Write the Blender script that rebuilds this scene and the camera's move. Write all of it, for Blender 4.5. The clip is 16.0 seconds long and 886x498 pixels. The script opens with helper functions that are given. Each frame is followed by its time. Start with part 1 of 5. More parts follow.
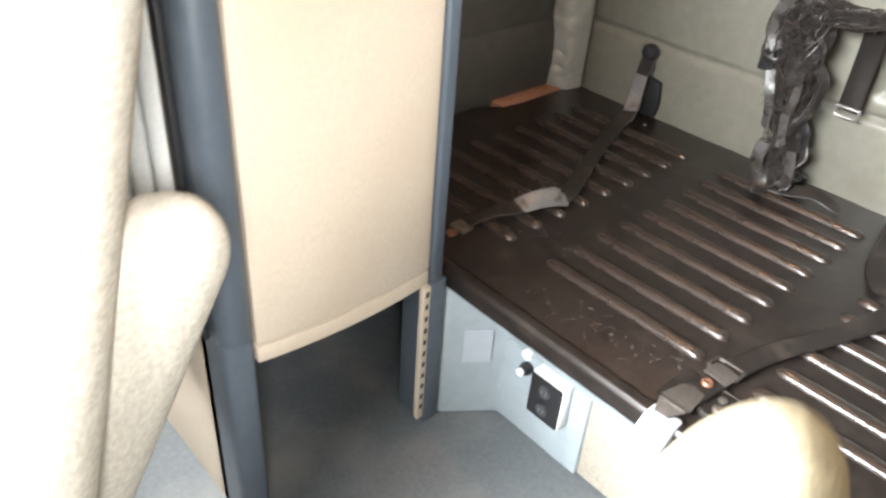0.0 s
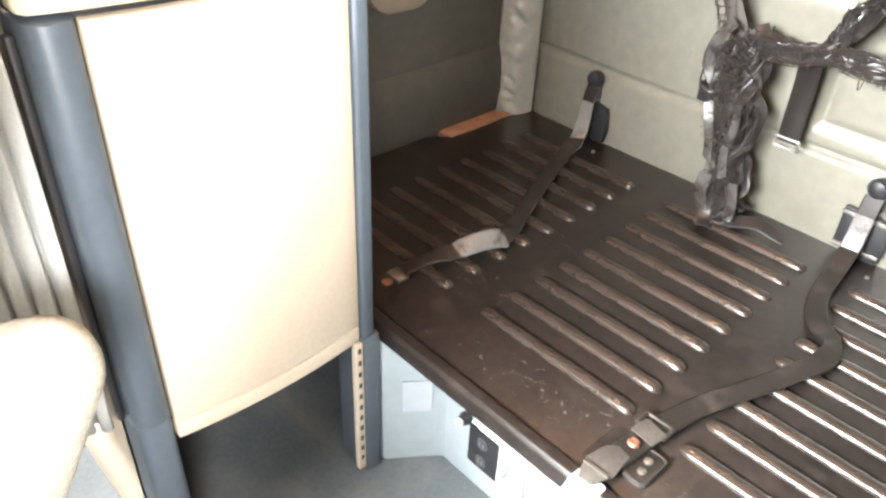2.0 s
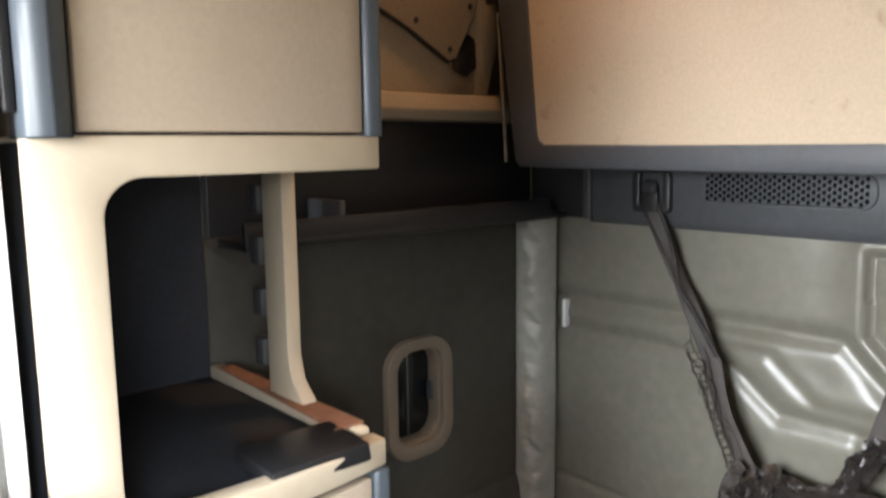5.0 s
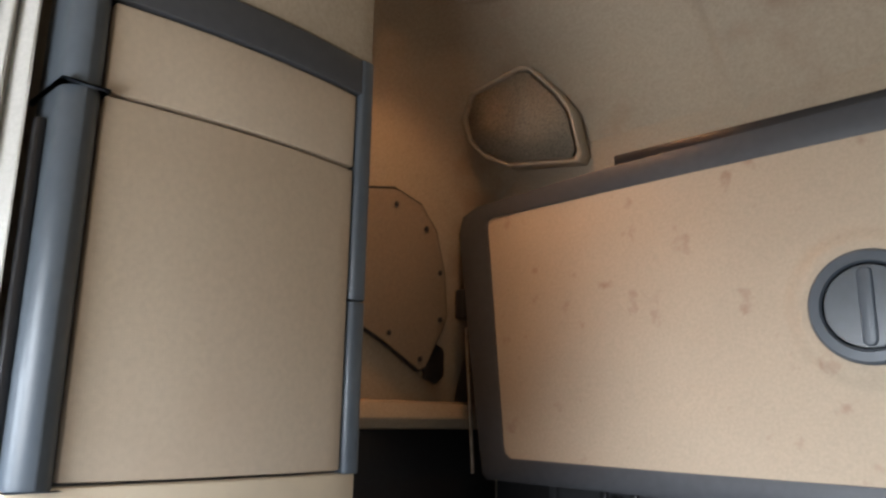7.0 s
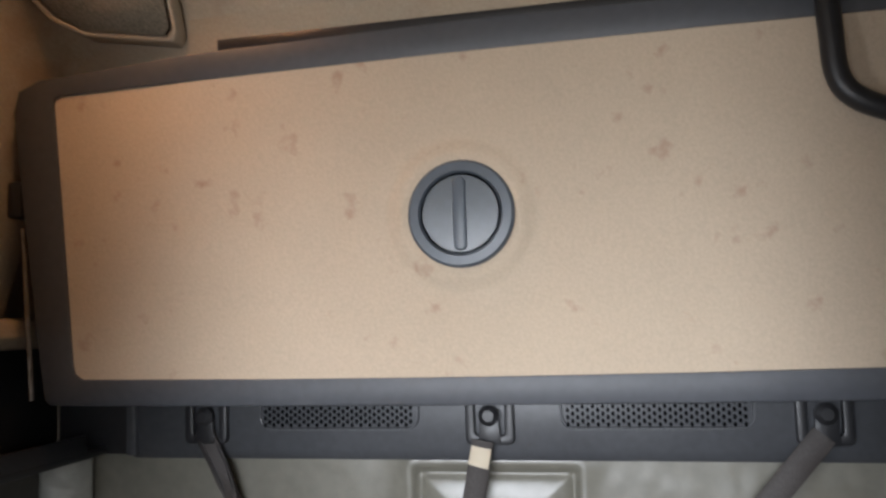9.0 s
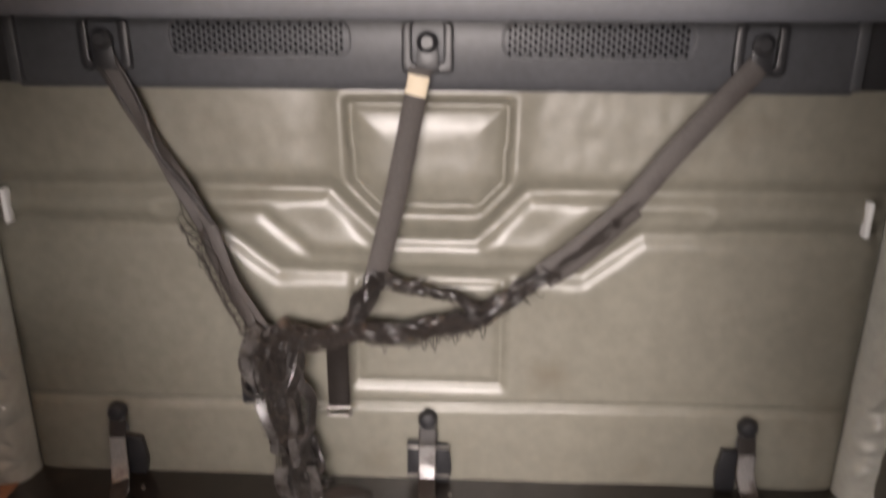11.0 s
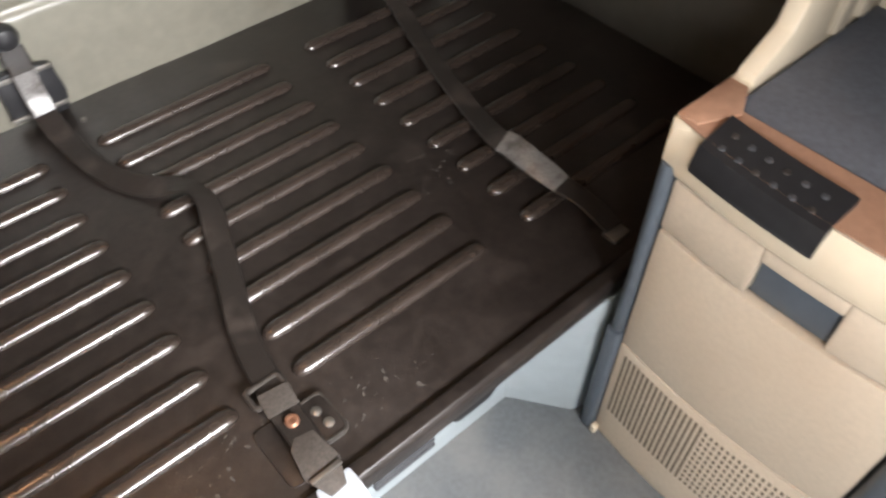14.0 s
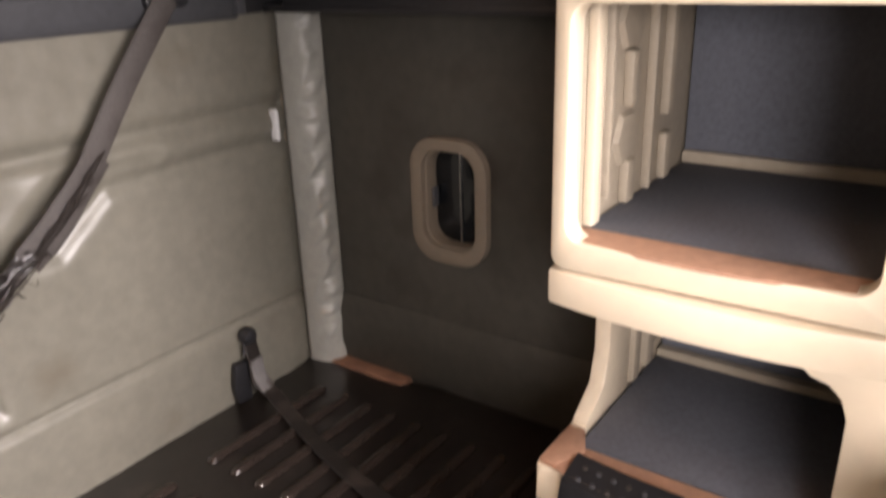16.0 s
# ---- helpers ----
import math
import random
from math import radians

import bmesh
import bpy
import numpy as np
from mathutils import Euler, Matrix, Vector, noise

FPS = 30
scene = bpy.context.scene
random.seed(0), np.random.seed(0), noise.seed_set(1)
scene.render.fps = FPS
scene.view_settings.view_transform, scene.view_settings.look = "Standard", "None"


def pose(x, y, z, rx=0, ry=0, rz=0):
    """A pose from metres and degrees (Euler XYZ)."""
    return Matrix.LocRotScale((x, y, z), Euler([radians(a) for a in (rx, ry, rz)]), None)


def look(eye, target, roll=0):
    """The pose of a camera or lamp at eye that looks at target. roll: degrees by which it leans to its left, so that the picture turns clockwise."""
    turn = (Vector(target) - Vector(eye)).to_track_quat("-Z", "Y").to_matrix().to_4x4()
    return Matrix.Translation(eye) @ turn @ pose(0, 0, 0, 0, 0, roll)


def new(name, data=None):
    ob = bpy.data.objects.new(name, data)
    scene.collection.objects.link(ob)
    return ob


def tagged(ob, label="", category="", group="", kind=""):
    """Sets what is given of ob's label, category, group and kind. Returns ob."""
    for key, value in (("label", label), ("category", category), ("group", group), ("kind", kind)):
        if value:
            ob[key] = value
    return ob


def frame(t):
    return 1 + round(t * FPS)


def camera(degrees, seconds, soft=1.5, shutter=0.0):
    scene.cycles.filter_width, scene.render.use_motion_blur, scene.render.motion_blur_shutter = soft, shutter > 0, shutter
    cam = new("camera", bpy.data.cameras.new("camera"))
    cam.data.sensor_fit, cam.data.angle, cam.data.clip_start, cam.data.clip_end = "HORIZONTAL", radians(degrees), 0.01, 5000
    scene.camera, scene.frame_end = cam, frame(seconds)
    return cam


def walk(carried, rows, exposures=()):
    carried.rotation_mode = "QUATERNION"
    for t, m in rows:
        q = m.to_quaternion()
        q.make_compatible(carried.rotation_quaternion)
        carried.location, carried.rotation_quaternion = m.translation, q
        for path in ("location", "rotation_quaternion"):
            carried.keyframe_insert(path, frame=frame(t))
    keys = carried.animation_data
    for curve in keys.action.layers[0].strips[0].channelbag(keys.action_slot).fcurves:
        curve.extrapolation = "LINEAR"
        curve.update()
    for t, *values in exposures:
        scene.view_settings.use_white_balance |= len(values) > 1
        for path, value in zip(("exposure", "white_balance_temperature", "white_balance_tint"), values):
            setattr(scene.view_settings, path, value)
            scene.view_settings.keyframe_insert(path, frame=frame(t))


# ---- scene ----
cam = camera(61.0, 16.0, soft=2.4, shutter=0.5)
PATH = [
    (0, (0.348, -1.017, 1.236), (-0.849, 0.127, 0.115), 4.3),
    (0.5, (0.322, -0.91, 1.309), (-0.833, 0.212, 0.124), 3.1),
    (1, (0.337, -0.874, 1.312), (-0.789, 0.24, 0.091), 4.8),
    (1.5, (0.359, -0.865, 1.329), (-0.795, 0.237, 0.124), 2.5),
    (2, (0.363, -0.872, 1.334), (-0.811, 0.272, 0.189), 2.7),
    (2.5, (0.356, -0.869, 1.346), (-0.868, 0.283, 0.263), 1.7),
    (3, (0.355, -0.867, 1.377), (-0.917, 0.345, 0.421), 1.3),
    (3.5, (0.361, -0.871, 1.413), (-1.001, 0.378, 0.646), 0.3),
    (3.7, (0.355, -0.87, 1.432), (-1.036, 0.393, 0.746), -0.1),
    (5.8, (0.368, -0.884, 1.586), (-1.080, 0.494, 1.541), 0.2),
    (6, (0.371, -0.889, 1.596), (-1.069, 0.499, 1.617), 0.4),
    (6.5, (0.376, -0.904, 1.624), (-1.041, 0.480, 1.886), -0.2),
    (7, (0.368, -0.924, 1.639), (-0.997, 0.468, 2.069), 1.1),
    (7.5, (0.336, -0.945, 1.631), (-0.866, 0.582, 2.110), 2.7),
    (8, (0.305, -0.954, 1.592), (-0.594, 0.783, 2.005), 5.0),
    (8.5, (0.244, -0.942, 1.611), (-0.304, 0.968, 1.838), 0.7),
    (8.7, (0.253, -0.889, 1.652), (-0.221, 1.042, 1.863), -0.9),
    (10.8, (0.112, -0.804, 1.543), (-0.004, 1.119, 1.005), 0.5),
    (11, (0.091, -0.803, 1.53), (0.021, 1.088, 0.882), 0.4),
    (11.5, (0.012, -0.797, 1.441), (0.126, 0.96, 0.492), 1.4),
    (12, (-0.058, -0.776, 1.411), (0.169, 0.854, 0.274), 2.1),
    (12.5, (-0.085, -0.708, 1.392), (0.121, 0.696, -0.018), -1.0),
    (13, (-0.078, -0.685, 1.35), (0.257, 0.647, -0.105), -1.9),
    (13.5, (-0.094, -0.606, 1.312), (0.522, 0.593, -0.166), -2.7),
    (14, (-0.164, -0.557, 1.299), (0.697, 0.423, -0.217), 0.4),
    (14.5, (-0.262, -0.6, 1.347), (0.853, 0.3, -0.049), 0.8),
    (15, (-0.312, -0.625, 1.387), (0.962, 0.318, 0.167), -0.1),
    (15.5, (-0.337, -0.639, 1.424), (1.073, 0.387, 0.446), -0.7),
    (16, (-0.348, -0.662, 1.449), (1.165, 0.431, 0.73), -1.9),
]
EXPOSURES = [(0.0, 0.5, 6500, 9), (0.5, 0.88, 6600, 9), (1.5, 1.2, 6600, 9), (2.5, 1.12, 6700, 9), (3.0, 0.66, 6900, 9), (3.7, 0.08, 6700, 9), (5.8, -0.55, 6300, 10), (6.0, -0.7, 6300, 10), (6.5, -1.12, 6200, 10), (7.0, -0.7, 6000, 10), (7.5, -0.47, 5900, 10), (8.0, -0.52, 5900, 10), (8.7, -0.7, 6000, 11), (10.8, -0.45, 7200, 21), (11.5, -0.22, 7600, 23), (12.5, -0.12, 6900, 15), (13.5, -0.06, 6900, 14), (14.0, 0.02, 6700, 13), (15.0, 0.05, 6700, 16), (16.0, -0.3, 7200, 24)]
walk(cam, [(t, look(eye, target, roll)) for t, eye, target, roll in PATH], EXPOSURES)

# ---- light ----
world = bpy.data.worlds.new("daylight")
scene.world = world
world.use_nodes = True
sky = world.node_tree.nodes.new("ShaderNodeTexSky")
sky.sky_type, sky.sun_disc = "NISHITA", False
sky.sun_elevation, sky.sun_rotation = radians(48), radians(150)
world.node_tree.links.new(sky.outputs[0], world.node_tree.nodes["Background"].inputs[0])
world.node_tree.nodes["Background"].inputs[1].default_value = 0.06


def window_lamp(name, eye, target, size, watts, colour, spread):
    data = bpy.data.lights.new(name, "AREA")
    data.shape, data.size, data.size_y, data.energy, data.color, data.spread = "RECTANGLE", size[0], size[1], watts, colour, radians(spread)
    ob = new(name, data)
    ob.matrix_world = look(eye, target)
    return ob


window_lamp("windscreen_daylight", (-0.08, -2.12, 1.66), (0, 0.30, 0.22), (1.2, 0.45), 60, (0.95, 0.98, 1.0), 82)
window_lamp("windscreen_ground_light", (0, -2.12, 1.22), (0, -0.7, 2.6), (1.3, 0.3), 28, (1.0, 0.97, 0.92), 98)
window_lamp("door_window_daylight", (-1.05, -1.27, 1.46), (-0.60, -0.75, 0.95), (0.55, 0.50), 38, (0.95, 0.98, 1.0), 120)
window_lamp("door_window_daylight", (1.05, -1.32, 1.55), (-0.6, -0.42, 0.60), (0.5, 0.38), 6.5, (0.96, 0.98, 1.0), 60)


# ---- materials ----
def surface(name, base, rough=0.6, metal=0.0, grain=60.0, vary=0.15, stain=None, stain_scale=4.0, stain_at=(0.55, 0.75), bump=0.1, bump_scale=200.0, spec=0.5, rough_vary=0.1, wave=0.0, coarse=0.0, coarse_scale=9.0, island=0.0):
    m = bpy.data.materials.new(name)
    m.use_nodes = True
    nt = m.node_tree
    b = nt.nodes["Principled BSDF"]
    b.inputs["Roughness"].default_value, b.inputs["Metallic"].default_value = rough, metal
    b.inputs["Specular IOR Level"].default_value = spec
    co = nt.nodes.new("ShaderNodeTexCoord")

    def noise_tex(scale, detail=4.0):
        n = nt.nodes.new("ShaderNodeTexNoise")
        n.inputs["Scale"].default_value, n.inputs["Detail"].default_value = scale, detail
        nt.links.new(co.outputs["Object"], n.inputs["Vector"])
        return n

    def ramp(src, stops):
        r = nt.nodes.new("ShaderNodeValToRGB")
        r.color_ramp.elements[0].position, r.color_ramp.elements[1].position = stops[0][0], stops[1][0]
        r.color_ramp.elements[0].color, r.color_ramp.elements[1].color = (*stops[0][1], 1), (*stops[1][1], 1)
        nt.links.new(src, r.inputs[0])
        return r

    def mix(a, b_, fac):
        x = nt.nodes.new("ShaderNodeMix")
        x.data_type = "RGBA"
        nt.links.new(fac, x.inputs[0]), nt.links.new(a, x.inputs[6])
        if hasattr(b_, "node"):
            nt.links.new(b_, x.inputs[7])
        else:
            x.inputs[7].default_value = (*b_, 1)
        return x.outputs[2]

    fine, broad = noise_tex(grain, 6.0), noise_tex(stain_scale, 5.0)
    low, high = tuple(c * (1 - vary) for c in base), tuple(min(1, c * (1 + vary)) for c in base)
    colour = ramp(fine.outputs[0], [(0.3, low), (0.7, high)]).outputs[0]
    patch = ramp(broad.outputs[0], [(0.35, (1 - vary * 0.7,) * 3), (0.7, (1,) * 3)])
    mul = nt.nodes.new("ShaderNodeMix")
    mul.data_type, mul.blend_type = "RGBA", "MULTIPLY"
    mul.inputs[0].default_value = 1.0
    nt.links.new(colour, mul.inputs[6]), nt.links.new(patch.outputs[0], mul.inputs[7])
    colour = mul.outputs[2]
    if stain:
        spots = noise_tex(stain_scale * 2.3, 8.0)
        where = ramp(spots.outputs[0], [(stain_at[0], (0, 0, 0)), (stain_at[1], (1, 1, 1))])
        colour = mix(colour, stain, where.outputs[0])
    nt.links.new(colour, b.inputs["Base Color"])
    if rough_vary:
        rr = nt.nodes.new("ShaderNodeMapRange")
        rr.inputs["To Min"].default_value, rr.inputs["To Max"].default_value = max(0.03, rough - rough_vary), min(1, rough + rough_vary)
        nt.links.new(broad.outputs[0], rr.inputs[0]), nt.links.new(rr.outputs[0], b.inputs["Roughness"])
    last = None
    for src, strength, dist in ((noise_tex(bump_scale, 3.0), bump, 0.0015), (noise_tex(coarse_scale, 2.0), coarse, 0.012)):
        if strength <= 0:
            continue
        bp = nt.nodes.new("ShaderNodeBump")
        bp.inputs["Strength"].default_value, bp.inputs["Distance"].default_value = strength, dist
        nt.links.new(src.outputs[0], bp.inputs["Height"])
        if last:
            nt.links.new(last.outputs[0], bp.inputs["Normal"])
        last = bp
    if wave:
        for turn in (0, 1):
            w = nt.nodes.new("ShaderNodeTexWave")
            w.bands_direction = ("Y", "Z")[turn]
            w.inputs["Scale"].default_value = wave
            nt.links.new(co.outputs["Object"], w.inputs["Vector"])
            bp = nt.nodes.new("ShaderNodeBump")
            bp.inputs["Strength"].default_value, bp.inputs["Distance"].default_value = 0.035, 0.001
            nt.links.new(w.outputs[0], bp.inputs["Height"])
            if last:
                nt.links.new(last.outputs[0], bp.inputs["Normal"])
            last = bp
    if last:
        nt.links.new(last.outputs[0], b.inputs["Normal"])
    return m


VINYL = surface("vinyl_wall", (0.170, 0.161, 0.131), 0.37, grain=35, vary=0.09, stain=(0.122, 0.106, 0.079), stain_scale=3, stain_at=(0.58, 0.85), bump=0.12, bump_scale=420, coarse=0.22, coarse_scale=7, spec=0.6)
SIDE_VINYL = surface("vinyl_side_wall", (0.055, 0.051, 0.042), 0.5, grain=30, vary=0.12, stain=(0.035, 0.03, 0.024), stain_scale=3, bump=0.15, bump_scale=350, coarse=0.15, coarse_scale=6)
PAD = surface("corner_pad_vinyl", (0.35, 0.35, 0.315), 0.36, grain=40, vary=0.08, bump=0.12, bump_scale=300, coarse=0.25, coarse_scale=16)
STEEL = surface("black_painted_steel", (0.0185, 0.0142, 0.0125), 0.36, grain=70, vary=0.35, stain=(0.038, 0.030, 0.026), stain_scale=6.0, stain_at=(0.56, 0.80), bump=0.25, bump_scale=260, rough_vary=0.14, spec=0.55)
# The pan's paint, slightly worn; base lifted to help the crest highlights.
RIB = surface("worn_highlit_rib_steel", (0.036, 0.0265, 0.022), 0.24, 0.2, grain=40, vary=0.15, bump=0, rough_vary=0.05, spec=0.8)
DUST = surface("dust_scuff", (0.070, 0.060, 0.052), 0.9, grain=90, vary=0.3, bump=0.2, bump_scale=300)
TAN = surface("tan_laminate", (0.55, 0.465, 0.365), 0.55, grain=120, vary=0.05, stain=(0.5, 0.4, 0.3), stain_scale=1.6, stain_at=(0.5, 0.9), bump=0.1, bump_scale=700, wave=90, spec=0.3)
FABRIC = surface("tan_headliner_fabric", (0.40, 0.335, 0.255), 0.9, grain=150, vary=0.09, stain=(0.29, 0.20, 0.145), stain_scale=2.1, stain_at=(0.6, 0.85), bump=0.35, bump_scale=600, coarse=0.12, coarse_scale=4, spec=0.15)
CREAM = surface("cream_plastic", (0.60, 0.515, 0.39), 0.42, grain=40, vary=0.03, bump=0.08, bump_scale=500, spec=0.4)
ORANGE = surface("bare_orange_board", (0.28, 0.14, 0.085), 0.8, grain=30, vary=0.2, bump=0.2, bump_scale=120)
SLATE = surface("slate_blue_plastic", (0.080, 0.096, 0.116), 0.40, grain=60, vary=0.06, bump=0.1, bump_scale=600, spec=0.45)
NAVY = surface("dark_liner", (0.021, 0.026, 0.037), 0.75, grain=80, vary=0.15, bump=0.25, bump_scale=260)
BLACK = surface("black_plastic", (0.018, 0.018, 0.02), 0.4, grain=60, vary=0.15, bump=0.1, bump_scale=500)
GREYBLACK = surface("charcoal_plastic", (0.06, 0.062, 0.068), 0.45, grain=60, vary=0.1, bump=0.15, bump_scale=500)
RISER = surface("pale_grey_plastic", (0.31, 0.352, 0.372), 0.48, grain=30, vary=0.05, stain=(0.36, 0.37, 0.37), stain_scale=3, stain_at=(0.6, 0.9), bump=0.1, bump_scale=400)
RUBBER = surface("grey_rubber_floor", (0.105, 0.114, 0.120), 0.62, grain=90, vary=0.14, stain=(0.20, 0.195, 0.185), stain_scale=2.0, stain_at=(0.46, 0.82), bump=0.25, bump_scale=300)
WEBBING = surface("brown_grey_webbing", (0.020, 0.0165, 0.0148), 0.40, grain=300, vary=0.25, stain=(0.06, 0.048, 0.042), stain_scale=5, bump=0.35, bump_scale=900, spec=0.3)
# Same webbing with the glint of its lit folds put into a paler base.
GLINTWEB = surface("glint_pale_webbing", (0.17, 0.163, 0.160), 0.24, grain=300, vary=0.2, stain=(0.04, 0.03, 0.025), stain_scale=11, stain_at=(0.5, 0.72), bump=0.25, bump_scale=900, spec=0.6)
UPPERWEB = surface("brown_upper_webbing", (0.070, 0.062, 0.058), 0.55, grain=300, vary=0.2, stain=(0.045, 0.038, 0.035), stain_scale=6, bump=0.35, bump_scale=900, spec=0.2)
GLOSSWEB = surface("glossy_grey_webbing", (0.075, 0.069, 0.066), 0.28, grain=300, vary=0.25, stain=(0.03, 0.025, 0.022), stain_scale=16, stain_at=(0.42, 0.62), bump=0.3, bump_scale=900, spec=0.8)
SEWN = surface("dusty_sewn_webbing", (0.07, 0.06, 0.053), 0.6, grain=260, vary=0.3, stain=(0.05, 0.04, 0.034), stain_scale=20, bump=0.4, bump_scale=800)
# Khaki velour of the right seat, its base darkened for the shade there.
SHADED_VELOUR = surface("shaded_khaki_velour", (0.33, 0.285, 0.20), 0.95, grain=160, vary=0.2, bump=0.6, bump_scale=420, coarse=0.25, coarse_scale=40, spec=0.1)
NET = surface("black_net_webbing", (0.026, 0.0225, 0.0215), 0.33, grain=200, vary=0.4, stain=(0.10, 0.085, 0.078), stain_scale=14, stain_at=(0.56, 0.74), bump=0.4, bump_scale=500, spec=0.7)
CORD = surface("dark_net_cord", (0.034, 0.028, 0.025), 0.5, grain=200, vary=0.4, bump=0.2, bump_scale=600)
METAL = surface("dull_metal", (0.3, 0.285, 0.265), 0.42, 0.9, grain=60, vary=0.2, bump=0.1, bump_scale=300)
WORN = surface("worn_dark_metal", (0.085, 0.075, 0.068), 0.5, 0.6, grain=80, vary=0.35, bump=0.2, bump_scale=200)
COPPER = surface("rusty_rivet_metal", (0.30, 0.15, 0.095), 0.5, 0.6, grain=120, vary=0.3, bump=0.2, bump_scale=300)
WHITE = surface("white_plastic", (0.75, 0.76, 0.76), 0.4, grain=40, vary=0.03, bump=0.05, bump_scale=400)
VELOUR = surface("beige_velour", (0.43, 0.395, 0.335), 0.95, grain=160, vary=0.16, bump=0.6, bump_scale=420, coarse=0.25, coarse_scale=40, spec=0.1)
CURTAIN = surface("grey_curtain_cloth", (0.62, 0.62, 0.60), 0.9, grain=200, vary=0.06, bump=0.3, bump_scale=700, spec=0.1)
GLASS_DARK = surface("dark_window_glass", (0.006, 0.007, 0.008), 0.08, grain=10, vary=0.1, bump=0, rough_vary=0.03)
LABELGREY = surface("grey_label_patch", (0.40, 0.43, 0.47), 0.55, grain=40, vary=0.03, bump=0.05)
DRAWN = surface("beige_carpet_strip", (0.36, 0.32, 0.27), 0.9, grain=150, vary=0.15, bump=0.4, bump_scale=500)


# ---- builders ----
def part(name, bm, material, parent=None, label="", smooth=True):
    me = bpy.data.meshes.new(name)
    bmesh.ops.recalc_face_normals(bm, faces=bm.faces)
    bm.to_mesh(me)
    bm.free()
    me.materials.append(material)
    if smooth:
        me.shade_smooth()
        me.set_sharp_from_angle(angle=radians(38))
    ob = new(name, me)
    if parent:
        ob.parent = parent
        ob.matrix_parent_inverse = parent.matrix_basis.inverted()
    if label:
        ob["label"] = label
    return ob


def thing(name, at, label, category, group="", kind=""):
    ob = new(name)
    ob.empty_display_size = 0.05
    ob.matrix_basis = Matrix.Translation(at)
    return tagged(ob, label, category, group, kind)


def setting(ob, label="", category=""):
    return tagged(ob, label, category, kind="structure")


def add_prism(bm, pts, lo, hi, axis="z", bevel=0.0, seg=2):
    """A flat outline in the two other axes (in x, y, z order), pulled from lo to hi along axis."""
    put = {"x": lambda a, b, c: (c, a, b), "y": lambda a, b, c: (a, c, b), "z": lambda a, b, c: (a, b, c)}[axis]
    rings = [[bm.verts.new(put(a, b, c)) for a, b in pts] for c in (lo, hi)]
    n = len(pts)
    fs = [bm.faces.new(rings[0][::-1]), bm.faces.new(rings[1])]
    fs += [bm.faces.new((rings[0][i], rings[0][(i + 1) % n], rings[1][(i + 1) % n], rings[1][i])) for i in range(n)]
    if bevel:
        bmesh.ops.recalc_face_normals(bm, faces=fs)
        es = [e for e in {e for f in fs for e in f.edges} if e.calc_face_angle(0) > 0.6]
        bmesh.ops.bevel(bm, geom=es, offset=bevel, segments=seg, affect="EDGES", profile=0.5)
    return bm


def add_box(bm, lo, hi, bevel=0.003, seg=2):
    (x0, y0, z0), (x1, y1, z1) = lo, hi
    x0, x1, y0, y1, z0, z1 = min(x0, x1), max(x0, x1), min(y0, y1), max(y0, y1), min(z0, z1), max(z0, z1)
    return add_prism(bm, [(x0, y0), (x1, y0), (x1, y1), (x0, y1)], z0, z1, "z", bevel, seg)


def box(lo, hi, bevel=0.003, seg=2):
    return add_box(bmesh.new(), lo, hi, bevel, seg)


def prism(pts, lo, hi, axis="z", bevel=0.0, seg=2):
    return add_prism(bmesh.new(), pts, lo, hi, axis, bevel, seg)


def rounded(a0, b0, a1, b1, r, seg=6):
    pts = []
    for ca, cb, s in ((a1 - r, b1 - r, 0), (a0 + r, b1 - r, 90), (a0 + r, b0 + r, 180), (a1 - r, b0 + r, 270)):
        pts += [(ca + r * math.cos(radians(s + 90 * k / seg)), cb + r * math.sin(radians(s + 90 * k / seg))) for k in range(seg + 1)]
    return pts


def ring(outer, inner, lo, hi, axis="x", bend=None, closed=True):
    """A frame between two outlines of as many points, pulled along axis; bend(a, b) shifts a point along the axis."""
    bm = bmesh.new()
    put = {"x": lambda a, b, c: (c, a, b), "y": lambda a, b, c: (a, c, b), "z": lambda a, b, c: (a, b, c)}[axis]
    vs = [[bm.verts.new(put(a, b, c + (bend(a, b) if bend else 0))) for a, b in loop] for loop, c in ((outer, lo), (outer, hi), (inner, hi), (inner, lo))]
    n = len(outer)
    for i in range(n if closed else n - 1):
        j = (i + 1) % n
        for k in range(4):
            bm.faces.new((vs[k][i], vs[k][j], vs[(k + 1) % 4][j], vs[(k + 1) % 4][i]))
    if not closed:
        bm.faces.new([v[0] for v in vs]), bm.faces.new([v[-1] for v in vs][::-1])
    bmesh.ops.recalc_face_normals(bm, faces=bm.faces)
    es = [e for e in bm.edges if e.calc_face_angle(0) > 0.9]
    bmesh.ops.bevel(bm, geom=es, offset=0.004, segments=2, affect="EDGES", profile=0.5)
    return bm


def add_lathe(bm, profile, m=Matrix(), seg=20):
    """A turned form: profile of (radius, height) round z, placed by m."""
    rows = [[bm.verts.new(m @ Vector((r * math.cos(2 * math.pi * k / seg), r * math.sin(2 * math.pi * k / seg), h))) for k in range(seg)] for r, h in profile]
    for a, b in zip(rows, rows[1:]):
        for k in range(seg):
            bm.faces.new((a[k], a[(k + 1) % seg], b[(k + 1) % seg], b[k]))
    bm.faces.new(rows[0][::-1]), bm.faces.new(rows[-1])
    return bm


def lathe(profile, m=Matrix(), seg=20):
    return add_lathe(bmesh.new(), profile, m, seg)


